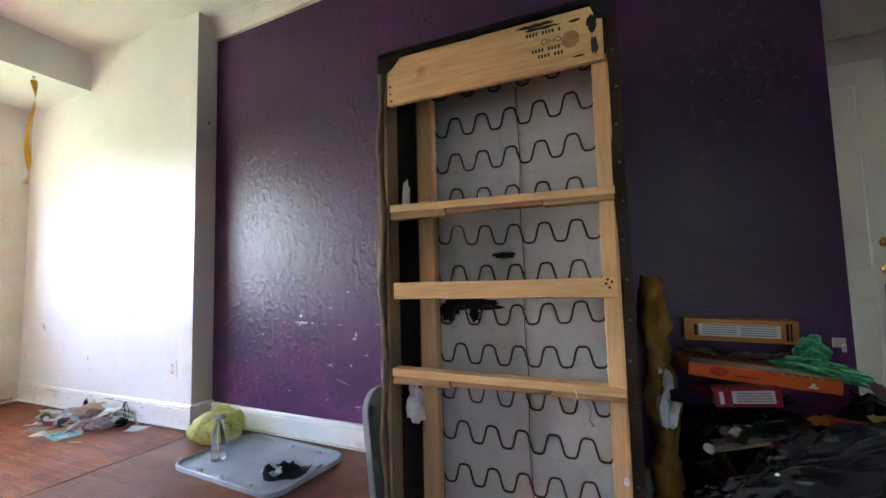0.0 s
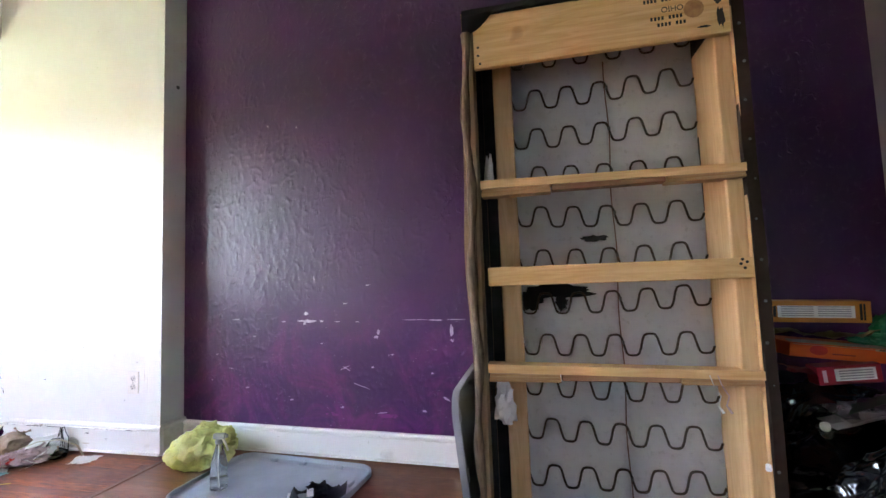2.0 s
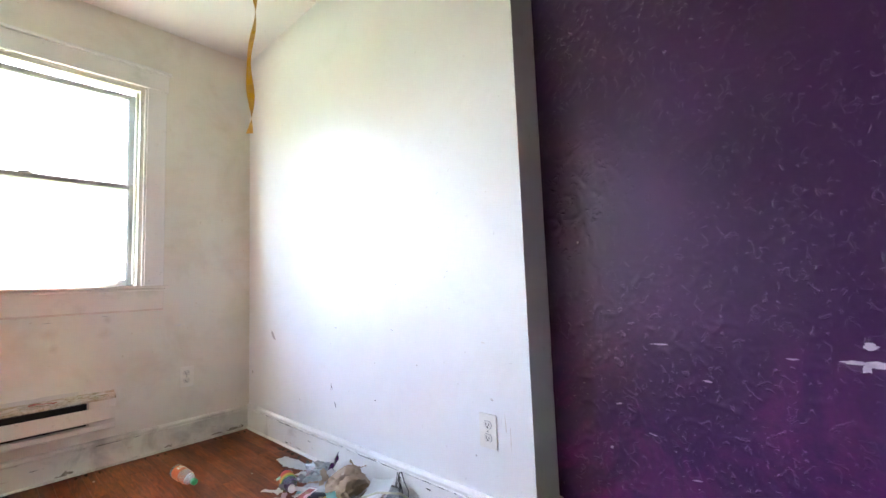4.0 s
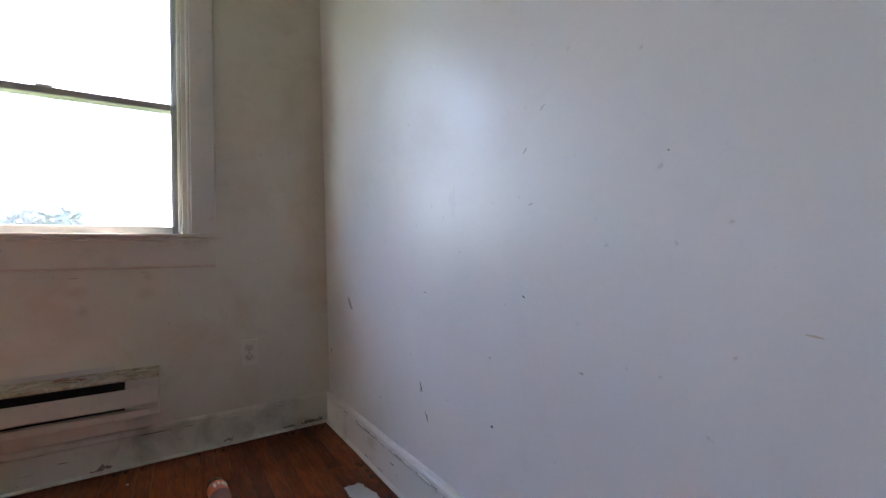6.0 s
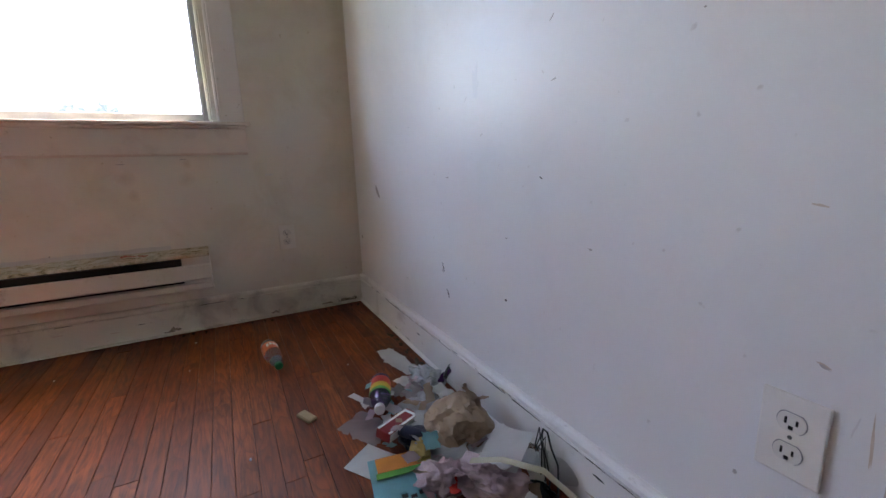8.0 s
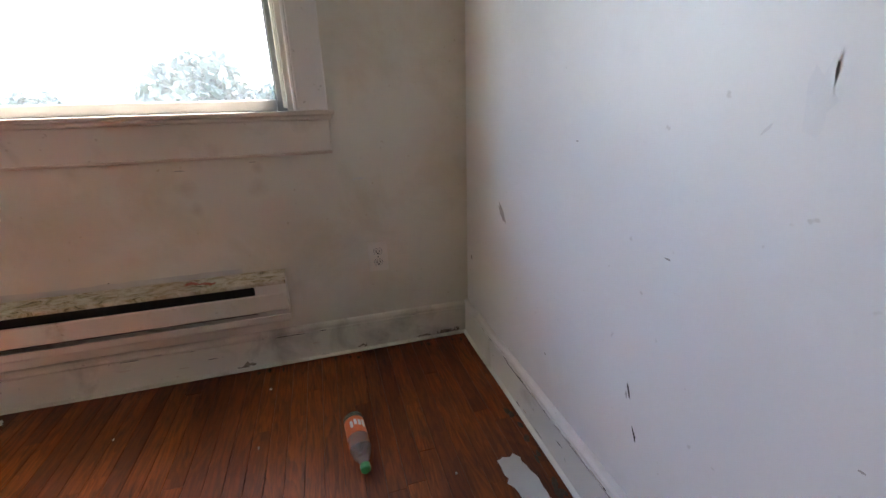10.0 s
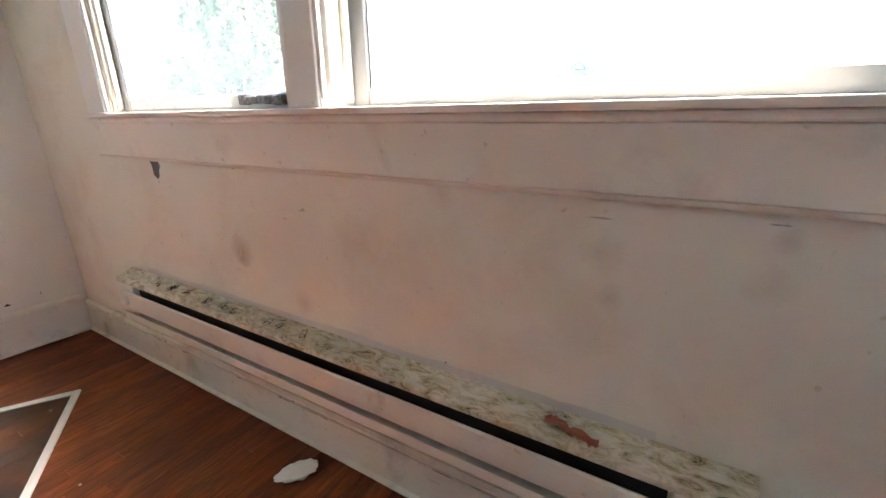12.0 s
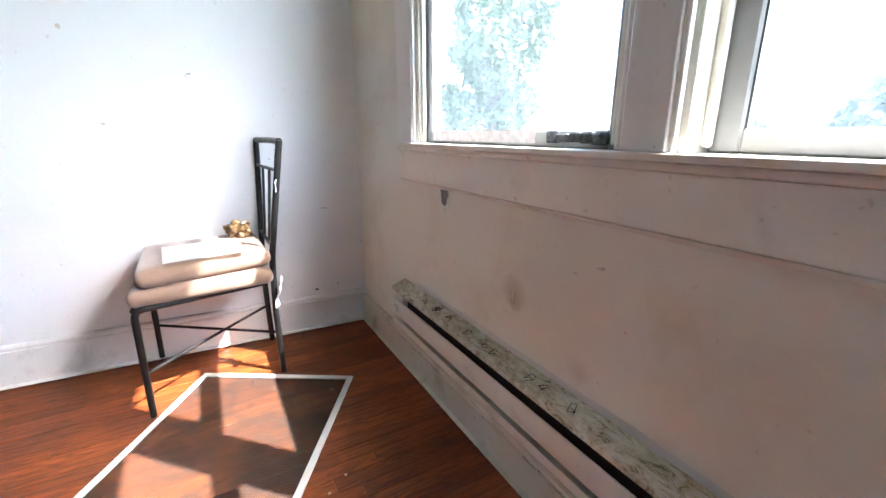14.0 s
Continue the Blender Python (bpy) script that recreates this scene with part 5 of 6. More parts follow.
clip = thing("wall_bracket", pose(5.905, purple_y(5.905), 0.724), "small broken white plastic bracket on the purple wall", "bracket")
part("plate", box(-0.020, 0.020, -0.006, 0.0, -0.018, 0.018, 0.002), WHITE_PL, clip)
part("prong", box(0.004, 0.016, -0.020, -0.006, -0.034, -0.006, 0.003), WHITE_PL, clip)
solid("white_stick", tube([(5.86, -0.44, 0.545), (5.93, -0.43, 0.553), (5.99, -0.42, 0.551), (6.005, -0.42, 0.545)], 0.006, 8), WHITE_PL, Matrix(), "thin white plastic rod on the bags", "rod", 50)


# ---- fly strip ----
fs = thing("fly_strip", pose(0.858, -0.347, BAY_TOP), "twisted amber fly paper hanging from the ceiling", "fly paper")
bm = bmesh.new()
prev = None
for i in range(46):
    t = i / 45
    z = -0.03 - 0.86 * t
    a = 1.0 + 5.5 * t + 0.8 * math.sin(t * 7)
    w = 0.021 * (1 - 0.25 * math.sin(t * 9) ** 2)
    c = Vector((0.012 * math.sin(t * 5), -0.018 * t + 0.014 * math.sin(t * 9), z))
    d = Vector((math.cos(a), math.sin(a), 0)) * w
    row = [bm.verts.new(c - d), bm.verts.new(c + d)]
    if prev:
        bm.faces.new((prev[0], prev[1], row[1], row[0]))
    prev = row
bmesh.ops.solidify(bm, geom=bm.faces[:], thickness=0.0012)
part("strip", bm, FLY, fs, "", 60)
part("pin", lathe([(0.002, -0.03), (0.002, -0.004), (0.012, -0.003), (0.012, 0.0)], 10), STEEL_GREY, fs, "dark pin")
nail = solid("wall_hook", lathe([(0.012, 0), (0.010, 0.006), (0.004, 0.012)], 12), STEEL_GREY, pose(CORNER, 0.10, 2.245, 0, 90, 0), "small dark metal hook on the wall edge", "hook", 40)


# ---- bottle on the bay floor ----
def drink_bottle(name, m, label, body, wrap, wrap2, cap, length=0.235, r=0.033, letters=4):
    b = thing(name, m, label, "bottle")
    k = length / 0.235
    part("bottle", lathe([(r * 0.7, 0), (r, 0.008), (r, 0.05 * k), (r * 0.92, 0.07 * k), (r, 0.09 * k), (r, 0.15 * k), (r * 0.75, 0.18 * k), (r * 0.42, 0.205 * k), (r * 0.4, 0.215 * k)], 20), body, b, "", 50)
    part("label", lathe([(r * 1.015, 0.030 * k), (r * 1.015, 0.105 * k)], 20), wrap, b, "printed wrap label", 50)
    if wrap2:
        part("label_band", lathe([(r * 1.02, 0.086 * k), (r * 1.02, 0.125 * k)], 20), wrap2, b, "second colour band", 50)
    for q in range(letters):
        a = part("print_bar", box(-0.0045, 0.0045, -0.0012, 0.0006, (0.048 + 0.004 * (q % 2)) * k, (0.080 - 0.004 * (q % 3)) * k), PAPER, b)
        a.matrix_local = pose(0, 0, 0, 0, 0, 222 + 23 * q) @ pose(0, -r * 1.02, 0)
    part("cap", lathe([(r * 0.46, 0.215 * k), (r * 0.46, 0.232 * k), (r * 0.38, 0.235 * k)], 16), cap, b, "screw cap", 40)
    return b


drink_bottle("drink_bottle", pose(0.48, -0.590, 0.034, 0, 90, 5), "orange soda bottle with a green cap lying on the floor", PET,
             plain("orange_label", (0.72, 0.17, 0.05), (0.58, 0.11, 0.03), 0.4), None, plain("green_cap", (0.02, 0.30, 0.10), (0.015, 0.22, 0.07), 0.4), 0.235)


# ---- litter heap ----
def litter(name, bm, mat, m, label, cat, smooth=70):
    return solid(name, bm, mat, m, label, cat, smooth, "litter heap by the wall")


def card_box(name, m, w, d, h, mat, side, label):
    c = thing(name, m, label, "box", "litter heap by the wall")
    part("carton_body", box(-w / 2, w / 2, -d / 2, d / 2, 0, h, 0.0015), mat, c)
    part("white_edge", box(-w / 2 + 0.002, w / 2 - 0.002, -d / 2 - 0.001, -d / 2, 0.002, h - 0.002), side, c)
    part("emblem", lathe([(0.014, h), (0.014, h + 0.0008), (0.001, h + 0.0009)], 4), KRAFT, c)
    part("white_band", box(w * 0.36, w * 0.44, -d / 2 + 0.002, d / 2 - 0.002, h, h + 0.0008), side, c)
    for y0 in (-d / 2 + 0.001, d / 2 - 0.009):
        part("white_band", box(-w / 2 + 0.002, w * 0.355, y0, y0 + 0.008, h, h + 0.0008), side, c)
    return c


litter("torn_paper", sheet(0.24, 0.07, 14, 6, 0.012, 15, 70, 0.0015, 0.01, 0.015), PAPER, pose(0.915, -0.135, 0.01, 4, 3, 12), "torn strip of white paper on the floor", "paper")
litter("torn_paper", sheet(0.12, 0.08, 12, 8, 0.014, 20, 71, 0.0015, 0, 0.02), PAPER, pose(1.09, -0.165, 0.012, -6, 8, 40), "torn crumpled sheet of white paper", "paper")
litter("grey_film", blob(0.080, 0.055, 0.034, 5, 0.30, 2.0, 72, 0.05, 4.5, 0.4, 2.6), CLEAR_FILM, pose(1.105, -0.105, 0.0, 0, 0, 10), "crumpled cloudy plastic film", "film")
litter("purple_pouch", sheet(0.15, 0.038, 16, 6, 0.008, 18, 73, 0.012, 0.02, 0.006), PURPLE_PR, pose(1.215, -0.072, 0.080, 40, -38, -14), "dark purple foil pouch leaning on the baseboard", "pouch")
litter("shredded_plastic", sheet(0.12, 0.07, 16, 10, 0.022, 40, 74, 0.0012, 0, 0.03), PAPER, pose(1.18, -0.17, 0.018, 10, -8, 25), "shredded tangle of white plastic", "plastic")
litter("paper_tag", sheet(0.085, 0.028, 6, 3, 0.003, 15, 75, 0.0012), PAPER, pose(1.055, -0.352, 0.006, 0, -6, 20), "small white paper tag on the floor", "paper")
litter("cloudy_film", sheet(0.15, 0.11, 14, 10, 0.006, 12, 76, 0.001, 0, 0.02), CLOUD_FILM, pose(1.23, -0.375, 0.0, 0, 0, 30), "flat cloudy plastic film", "film")
drink_bottle("drink_bottle", pose(1.055, -0.265, 0.046, 0, 84, -20), "juice bottle with a red and yellow label and white cap", clear("purple_drink", (0.22, 0.13, 0.30), 0.05, 0.7), RED_BR, YELLOW_PR, WHITE_PL, 0.215, 0.036, 0)
litter("rainbow_band", lathe([(0.0372, 0.0), (0.0372, 0.018)], 20), GREEN_PR, pose(1.055, -0.265, 0.046, 0, 84, -20) @ pose(0, 0, 0.115), "green printed band of the juice bottle", "label", 50)
card_box("cigarette_carton", pose(1.318, -0.305, 0.030, 6, 8, 122), 0.150, 0.050, 0.028, RED_PR, PAPER, "maroon and white slim carton")
sock = thing("navy_sock", pose(1.375, -0.265, 0.0, 0, 0, 40), "balled navy blue fabric sock", "sock", "litter heap by the wall")
part("ball", blob(0.055, 0.040, 0.026, 4, 0.25, 2.0, 77, 0.2, 3.0), NAVY, sock, "", 80)
part("cuff", tube([(0.04, -0.02, 0.045), (0.02, -0.035, 0.06), (-0.02, -0.035, 0.062), (-0.05, -0.015, 0.045)], [0.016, 0.018, 0.018, 0.014], 10), NAVY, sock, "", 80)
kb = thing("paper_bag", pose(1.425, -0.150, 0.0, 0, 0, 25), "crumpled brown kraft paper bag", "bag", "litter heap by the wall")
part("bag_body", blob(0.092, 0.088, 0.068, 5, 0.13, 1.8, 78, 0.06, 9, 0.24, 2.2), KRAFT, kb, "", 32)
part("mouth", sheet(0.08, 0.05, 14, 8, 0.014, 30, 79, 0.002, 0.02, 0.012), KRAFT, kb, "torn open mouth", 45).matrix_local = pose(0.015, 0.045, 0.115, -20, 16, 15)
litter("olive_scrap", blob(0.030, 0.022, 0.026, 3, 0.5, 2.4, 80, 0.3, 3), plain("mustard_scrap", (0.48, 0.36, 0.13), (0.36, 0.26, 0.09), 0.7), pose(1.445, -0.285, 0.012), "small mustard yellow food scrap", "scrap", 50)
litter("torn_paper", sheet(0.14, 0.11, 8, 8, 0.003, 12, 81, 0.0012, 0.004), PAPER, pose(1.395, -0.40, 0.001, 0, 0, 35), "white paper sheet under a leaflet", "paper")
lf = thing("leaflet", pose(1.545, -0.375, 0.006, 0, 0, -10), "teal and orange printed leaflet", "leaflet", "litter heap by the wall")
part("page", sheet(0.30, 0.150, 8, 8, 0.002, 9, 82, 0.0014, 0.003), TEAL, lf, "", 60)
part("orange_block", box(-0.146, -0.090, -0.055, 0.065, 0.008, 0.0095), ORANGE_PR, lf)
part("green_band", box(-0.089, -0.068, -0.060, 0.060, 0.008, 0.0093), GREEN_PR, lf)
part("white_block", box(0.075, 0.120, -0.045, 0.010, 0.008, 0.0092), PAPER, lf)
for k in range(5):
    part("print_bar", box(0.000 + 0.008 * (k % 2), 0.012 + 0.006 * (k % 2), -0.055 + 0.022 * k, -0.040 + 0.022 * k, 0.0085, 0.0096), INK, lf)
litter("yellow_straw", box(-0.045, 0.045, -0.004, 0.004, 0, 0.003, 0.001), YELLOW_PR, pose(1.80, -0.42, 0.001, 0, 0, 20), "flat yellow plastic strip", "strip", None)
litter("mauve_cloth", blob(0.090, 0.062, 0.036, 5, 0.3, 2.0, 83, 0.1, 4.5, 0.6, 1.8, (0.6, 2.2, 1)), PINK_CL, pose(1.63, -0.185, 0.0, 0, 0, 30), "bunched dusty mauve fabric scrap", "cloth", 80)
litter("mauve_cloth", blob(0.060, 0.045, 0.028, 5, 0.3, 2.0, 84, 0.1, 4.5, 0.6, 1.8, (2.2, 0.6, 1)), PINK_CL, pose(1.555, -0.275, 0.0, 0, 0, 70), "small bunched pale mauve fabric scrap", "cloth", 80)
litter("letter_sheet", sheet(0.11, 0.13, 10, 10, 0.005, 9, 85, 0.0012, 0.010), PAPER, pose(1.61, -0.115, 0.080, 14, -6, 28), "white letter sheet on the heap", "paper")
cbt = thing("clear_bottle", pose(1.60, -0.075, 0.060, 0, 92, 24), "crushed clear plastic bottle by the baseboard", "bottle", "litter heap by the wall")
part("bottle", lathe([(0.022, 0), (0.030, 0.006), (0.030, 0.05), (0.025, 0.06), (0.030, 0.07), (0.026, 0.10), (0.031, 0.13), (0.020, 0.165), (0.012, 0.18), (0.012, 0.19)], 16), PET, cbt, "", 50)
part("cap", lathe([(0.014, 0.19), (0.014, 0.205)], 12), WHITE_PL, cbt, "", 40)
litter("plastic_strap", tube([(1.60, -0.22, 0.085), (1.66, -0.17, 0.11), (1.73, -0.10, 0.10), (1.80, -0.06, 0.055), (1.86, -0.07, 0.008)], 0.011, 6, None, 0.2), plain("ivory_strap", (0.52, 0.48, 0.34), None, 0.5), Matrix(), "bent ivory plastic strap", "strap", 60)
litter("black_cord", tube([(1.66, -0.05, 0.12), (1.665, -0.045, 0.150), (1.685, -0.05, 0.155), (1.70, -0.05, 0.12), (1.735, -0.06, 0.10), (1.76, -0.08, 0.03), (1.77, -0.10, 0.006)], 0.0028, 6), INK, Matrix(), "looped black cord against the baseboard", "cord", 60)
for k in range(3):
    litter("black_cord", tube([(1.652 + 0.008 * k, -0.06 - 0.006 * k, 0.10), (1.655 + 0.012 * k, -0.05, 0.150 - 0.006 * k), (1.672 + 0.010 * k, -0.055 - 0.004 * k, 0.11), (1.69 + 0.015 * k, -0.07, 0.06), (1.70 + 0.02 * k, -0.09, 0.006)], 0.0018, 6), INK, Matrix(), "thin frayed black cord strand", "cord", 60)
for k in range(5):
    r1 = random.Random(k + 410)
    litter("mauve_cloth", sheet(0.08 + 0.03 * r1.random(), 0.036, 18, 9, 0.013, 42, 410 + k, 0.0022, 0.01, 0.008), PINK_CL,
           pose(1.55 + 0.15 * r1.random(), -0.17 - 0.11 * r1.random(), 0.050 + 0.015 * r1.random(), r1.uniform(-35, 35), r1.uniform(-25, 25), r1.uniform(20, 80)), "ruffled strip of dusty mauve fabric", "cloth", 60)
litter("green_scrap", sheet(0.05, 0.04, 6, 6, 0.012, 25, 86, 0.002, 0, 0.01), GREEN_PR, pose(1.72, -0.14, 0.03, 10, 0, 0), "crumpled scrap of green wrapper", "scrap")
litter("bottle_top", lathe([(0.022, 0), (0.024, 0.010), (0.020, 0.013), (0.004, 0.014)], 18), RED_BR, pose(1.60, -0.262, 0.032, 30, 10, 0), "small bright red bottle top", "bottle top", 40)
litter("grey_card", sheet(0.12, 0.10, 8, 6, 0.006, 12, 87, 0.0015, 0, 0.01), GREYPAPER, pose(1.50, -0.235, 0.035, 8, -10, 60), "bent piece of grey card", "card")
litter("dark_bag", blob(0.050, 0.040, 0.024, 3, 0.4, 2.4, 88, 0.3, 4), BLACK_BAG, pose(1.72, -0.11, 0.0), "scrunched dark plastic bag scrap", "plastic")
litter("dark_bag", blob(0.10, 0.075, 0.022, 3, 0.4, 2.4, 89, 0.3, 4), GREYPAPER, pose(1.28, -0.19, 0.0), "scrunched grey packaging under the heap", "packaging")
litter("white_napkin", sheet(0.13, 0.10, 12, 8, 0.010, 18, 90, 0.0015, 0, 0.02), PAPER, pose(1.945, -0.125, 0.0, 0, 0, 15), "flattened white napkin on the floor", "paper")
for k in range(84):
    r1 = random.Random(k + 300)
    litter("paper_scrap", sheet(0.03 + 0.05 * r1.random(), 0.02 + 0.03 * r1.random(), 6, 5, 0.006, 30, 300 + k, 0.0012, 0, 0.008), r1.choice((PAPER, PAPER, PAPER, GREYPAPER, CLEAR_FILM, KRAFT, PINK_CL, TEAL)),
           pose(1.08 + 0.70 * r1.random(), -0.08 - 0.28 * r1.random(), 0.015 + 0.05 * r1.random(), r1.uniform(-30, 30), r1.uniform(-30, 30), r1.uniform(0, 180)), "small torn scrap of litter paper", "paper")
solid("wood_chip", box(-0.035, 0.035, -0.017, 0.017, 0, 0.014, 0.004), plain("dry_tan_chip", (0.40, 0.33, 0.20), (0.30, 0.24, 0.13), 0.85, 20, 0.5), pose(1.075, -0.53, 0, 0, 0, 25), "small tan block on the floor", "chip")
tis = solid("tissue", blob(0.058, 0.030, 0.013, 4, 0.25, 1.4, 91, 0.0, 4, 0.5, 1.4), PAPER, pose(0.123, -1.833, 0, 0, 0, 148), "crumpled white tissue on the floor by the baseboard", "tissue", 60)
solid("paper_scrap", sheet(0.055, 0.030, 8, 5, 0.006, 30, 640, 0.002, 0, 0.008), PAPER, pose(0.178, -0.030, 0.186, 62, 0, 14), "torn white paper scrap stuck on the baseboard", "paper", 60)
DIRT = plain("brown_dirt", (0.06, 0.04, 0.025), (0.11, 0.075, 0.05), 0.95, 60, 0.6, 90)
for k in range(30):
    r1 = random.Random(k + 900)
    u = r1.random()
    spot = pose(0.55 + 0.55 * u, -0.042 - 0.02 * r1.random(), 0) if k % 3 else pose(0.040 + 0.03 * r1.random(), -0.06 - 0.9 * u, 0)
    solid("dirt_clump", blob(0.005 + 0.012 * r1.random(), 0.004 + 0.005 * r1.random(), 0.003 + 0.003 * r1.random(), 2, 0.5, 2, 40 + k), DIRT, spot, "dark clump of dirt along the baseboard", "dirt", 60, "dirt along the baseboards")
for k in range(26):
    r1 = random.Random(k + 700)
    solid("crumb", blob(0.004 + 0.004 * r1.random(), 0.003 + 0.003 * r1.random(), 0.002, 1, 0.4, 2, k), r1.choice((PAPER, KRAFT, GREYPAPER)),
          pose(0.12 + 1.9 * r1.random(), -3.2 + 3.0 * r1.random(), 0), "tiny crumb of litter on the floor", "crumb", 60, "crumbs on the floor")


# ---- chair ----
def chair():
    c = thing("dining_chair", pose(0.79, -3.26, 0), "black iron dining chair with tan suede seat, facing along the wall", "chair")
    fx, bx_ = 0.245, -0.255

    def bent(pts, r=0.0125):
        out = []
        p = [Vector(q) for q in pts]
        for i, q in enumerate(p):
            if 0 < i < len(p) - 1:
                a, b = (p[i - 1] - q), (p[i + 1] - q)
                d = min(0.035, a.length * 0.45, b.length * 0.45)
                s0, s1 = q + a.normalized() * d, q + b.normalized() * d
                for k in range(5):
                    t = k / 4
                    out.append(s0.lerp(q, t).lerp(q.lerp(s1, t), t))
            else:
                out.append(q)
        return tube(out, r, 10)
    for y, yf in ((0.155, 0.245), (-0.20, -0.245)):
        part("front_leg", bent([(fx, yf, 0), (fx - 0.005, yf, 0.445), (-0.21, y, 0.445)]), IRON, c, "", 50)
        part("back_leg", bent([(bx_, y, 0), (bx_ + 0.005, y, 0.30), (bx_ - 0.005, y, 0.55), (bx_ - (0.075 if y > 0 else 0.035), y + (0.045 if y > 0 else -0.022), 1.045)], 0.0135), IRON, c, "", 50)
    yt, yb = 0.20, -0.222
    part("top_rail", tube([(bx_ - 0.035, yb, 1.042), (bx_ - 0.060, 0, 1.044), (bx_ - 0.075, yt, 1.042)], 0.013, 10), IRON, c, "", 50)
    part("back_rail", tube([(bx_ - 0.027, yb, 0.925), (bx_ - 0.058, yt - 0.01, 0.925)], 0.008, 8), IRON, c, "", 50)
    part("back_rail", tube([(bx_ - 0.008, yb, 0.60), (bx_ - 0.012, yt - 0.035, 0.60)], 0.008, 8), IRON, c, "", 50)
    for y in (-0.085, 0.05):
        part("spindle", tube([(bx_ - 0.010 - 0.01 * (y + 0.2), y, 0.60), (bx_ - 0.029 - 0.07 * (y + 0.2), y, 0.925)], 0.006, 8), IRON, c, "", 50)
    part("seat_rail", tube([(fx - 0.005, -0.245, 0.445), (fx - 0.005, 0.245, 0.445)], 0.011, 8), IRON, c, "", 50)
    part("stretcher", tube([(fx, 0.243, 0.185), (bx_ + 0.003, -0.20, 0.20)], 0.0065, 8), IRON, c, "", 50)
    part("stretcher", tube([(fx, -0.243, 0.185), (bx_ + 0.003, 0.155, 0.20)], 0.0065, 8), IRON, c, "", 50)

    def pad(z, w, d, h, seed):
        bm = bmesh.new()
        box(-d / 2, d / 2, -w / 2, w / 2, 0, h, h * 0.46, bm, 4)
        bmesh.ops.subdivide_edges(bm, edges=[e for e in bm.edges if e.calc_length() > 0.12], cuts=10, use_grid_fill=True)
        for v in bm.verts:
            t = (v.co.x + d / 2) / d
            v.co.y *= 0.80 + 0.20 * t
            q = 1 - (abs(v.co.x) / (d / 2)) ** 4
            r = 1 - (abs(v.co.y) / (w / 2)) ** 4
            if v.co.z > h * 0.5:
                v.co.z += 0.010 * q * max(r, 0) + 0.004 * noise.noise(v.co * 9 + Vector((seed, 0, 0)))
            v.co += 0.004 * noise.noise_vector(v.co * 7 + Vector((seed, 4, 0)))
            v.co.z += z
        return bm
    part("seat", pad(0.452, 0.52, 0.51, 0.062, 1), CUSHION, c, "tan suede seat", 60)
    return c, pad


ch, pad = chair()
cush = solid("seat_cushion", pad(0.0, 0.49, 0.48, 0.070, 5), CUSHION, pose(0.782, -3.262, 0.522, 0, 1.5, 2), "second tan suede cushion lying on the chair", "cushion", 60)
solid("paper_sheet", sheet(0.28, 0.23, 10, 8, 0.002, 6, 95, 0.001, 0.0), PAPER, pose(0.785, -3.155, 0.612, -3, 1.5, 4), "white sheet of paper on the cushion", "paper", 60)
solid("gold_wrapper", blob(0.048, 0.042, 0.036, 4, 0.3, 2.0, 96, 0.2, 3.6, 0.6, 2.0), GOLD_FOIL, pose(0.635, -3.36, 0.606), "crumpled gold and brown foil on the cushion", "wrapper", 50)
rag2 = solid("white_rag", sheet(0.06, 0.14, 6, 10, 0.014, 18, 97, 0.002, 0, 0.015), PAPER, pose(0.505, -3.075, 0.40, 80, 0, 70), "white paper rag tucked behind the seat", "rag", 60)
solid("white_tag", sheet(0.022, 0.05, 4, 6, 0.004, 40, 98, 0.001, 0, 0.004), PAPER, pose(0.488, -3.05, 0.865, 84, 0, 70), "small white sticker peeling off the chair back", "sticker", 60)


# ---- window screen on the floor ----
def screen():
    u = Vector((0.524, 0.852, 0))
    a = Vector((0.271, -2.887, 0))
    ang = math.degrees(math.atan2(u.y, u.x))
    s = thing("window_screen", pose(a.x, a.y, 0.002, 0, 0, ang), "insect screen with a white frame lying flat on the floor", "window screen")
    L, W, w = 1.16, 0.686, 0.024
    for x0, x1, y0, y1 in ((0, L, -w, 0), (0, L, -W, w - W), (0, w, w - W, -w), (L - w, L, w - W, -w)):
        part("frame_bar", box(x0, x1, y0, y1, 0.0, 0.011, 0.003), WHITE_ALU, s)
    part("mesh", box(w * 0.8, L - w * 0.8, w * 0.8 - W, -w * 0.8, 0.0055, 0.0062), MESHCLOTH, s, "dark dusty insect mesh")
    return s


screen()


# ---- scuffs, chips and smears ----
def mark(wall, name, u, z, w, h, mat, plane, seed, turn=0.0):
    """A thin ragged chip on a wall; u runs along the wall."""
    rnd = random.Random(seed)
    bm = bmesh.new()
    n = 14
    ring = []
    for k in range(n):
        a = 2 * math.pi * k / n
        r = 0.55 + 0.6 * rnd.random()
        p, q = w * r * math.cos(a), h * r * math.sin(a)
        c, s = math.cos(turn), math.sin(turn)
        ring.append((u + p * c - q * s, z + p * s + q * c))
    if plane == "north":
        vs = [bm.verts.new((p, -0.0008, q)) for p, q in ring]
    elif plane == "purple":
        vs = [bm.verts.new((p, purple_y(p) - 0.0012, q)) for p, q in ring]
    elif plane == "south":
        vs = [bm.verts.new((p, south_y(p) + 0.0010, q)) for p, q in ring]
    else:
        vs = [bm.verts.new((0.0010, p, q)) for p, q in ring]
    bm.faces.new(vs)
    return part(name, bm, mat, wall)


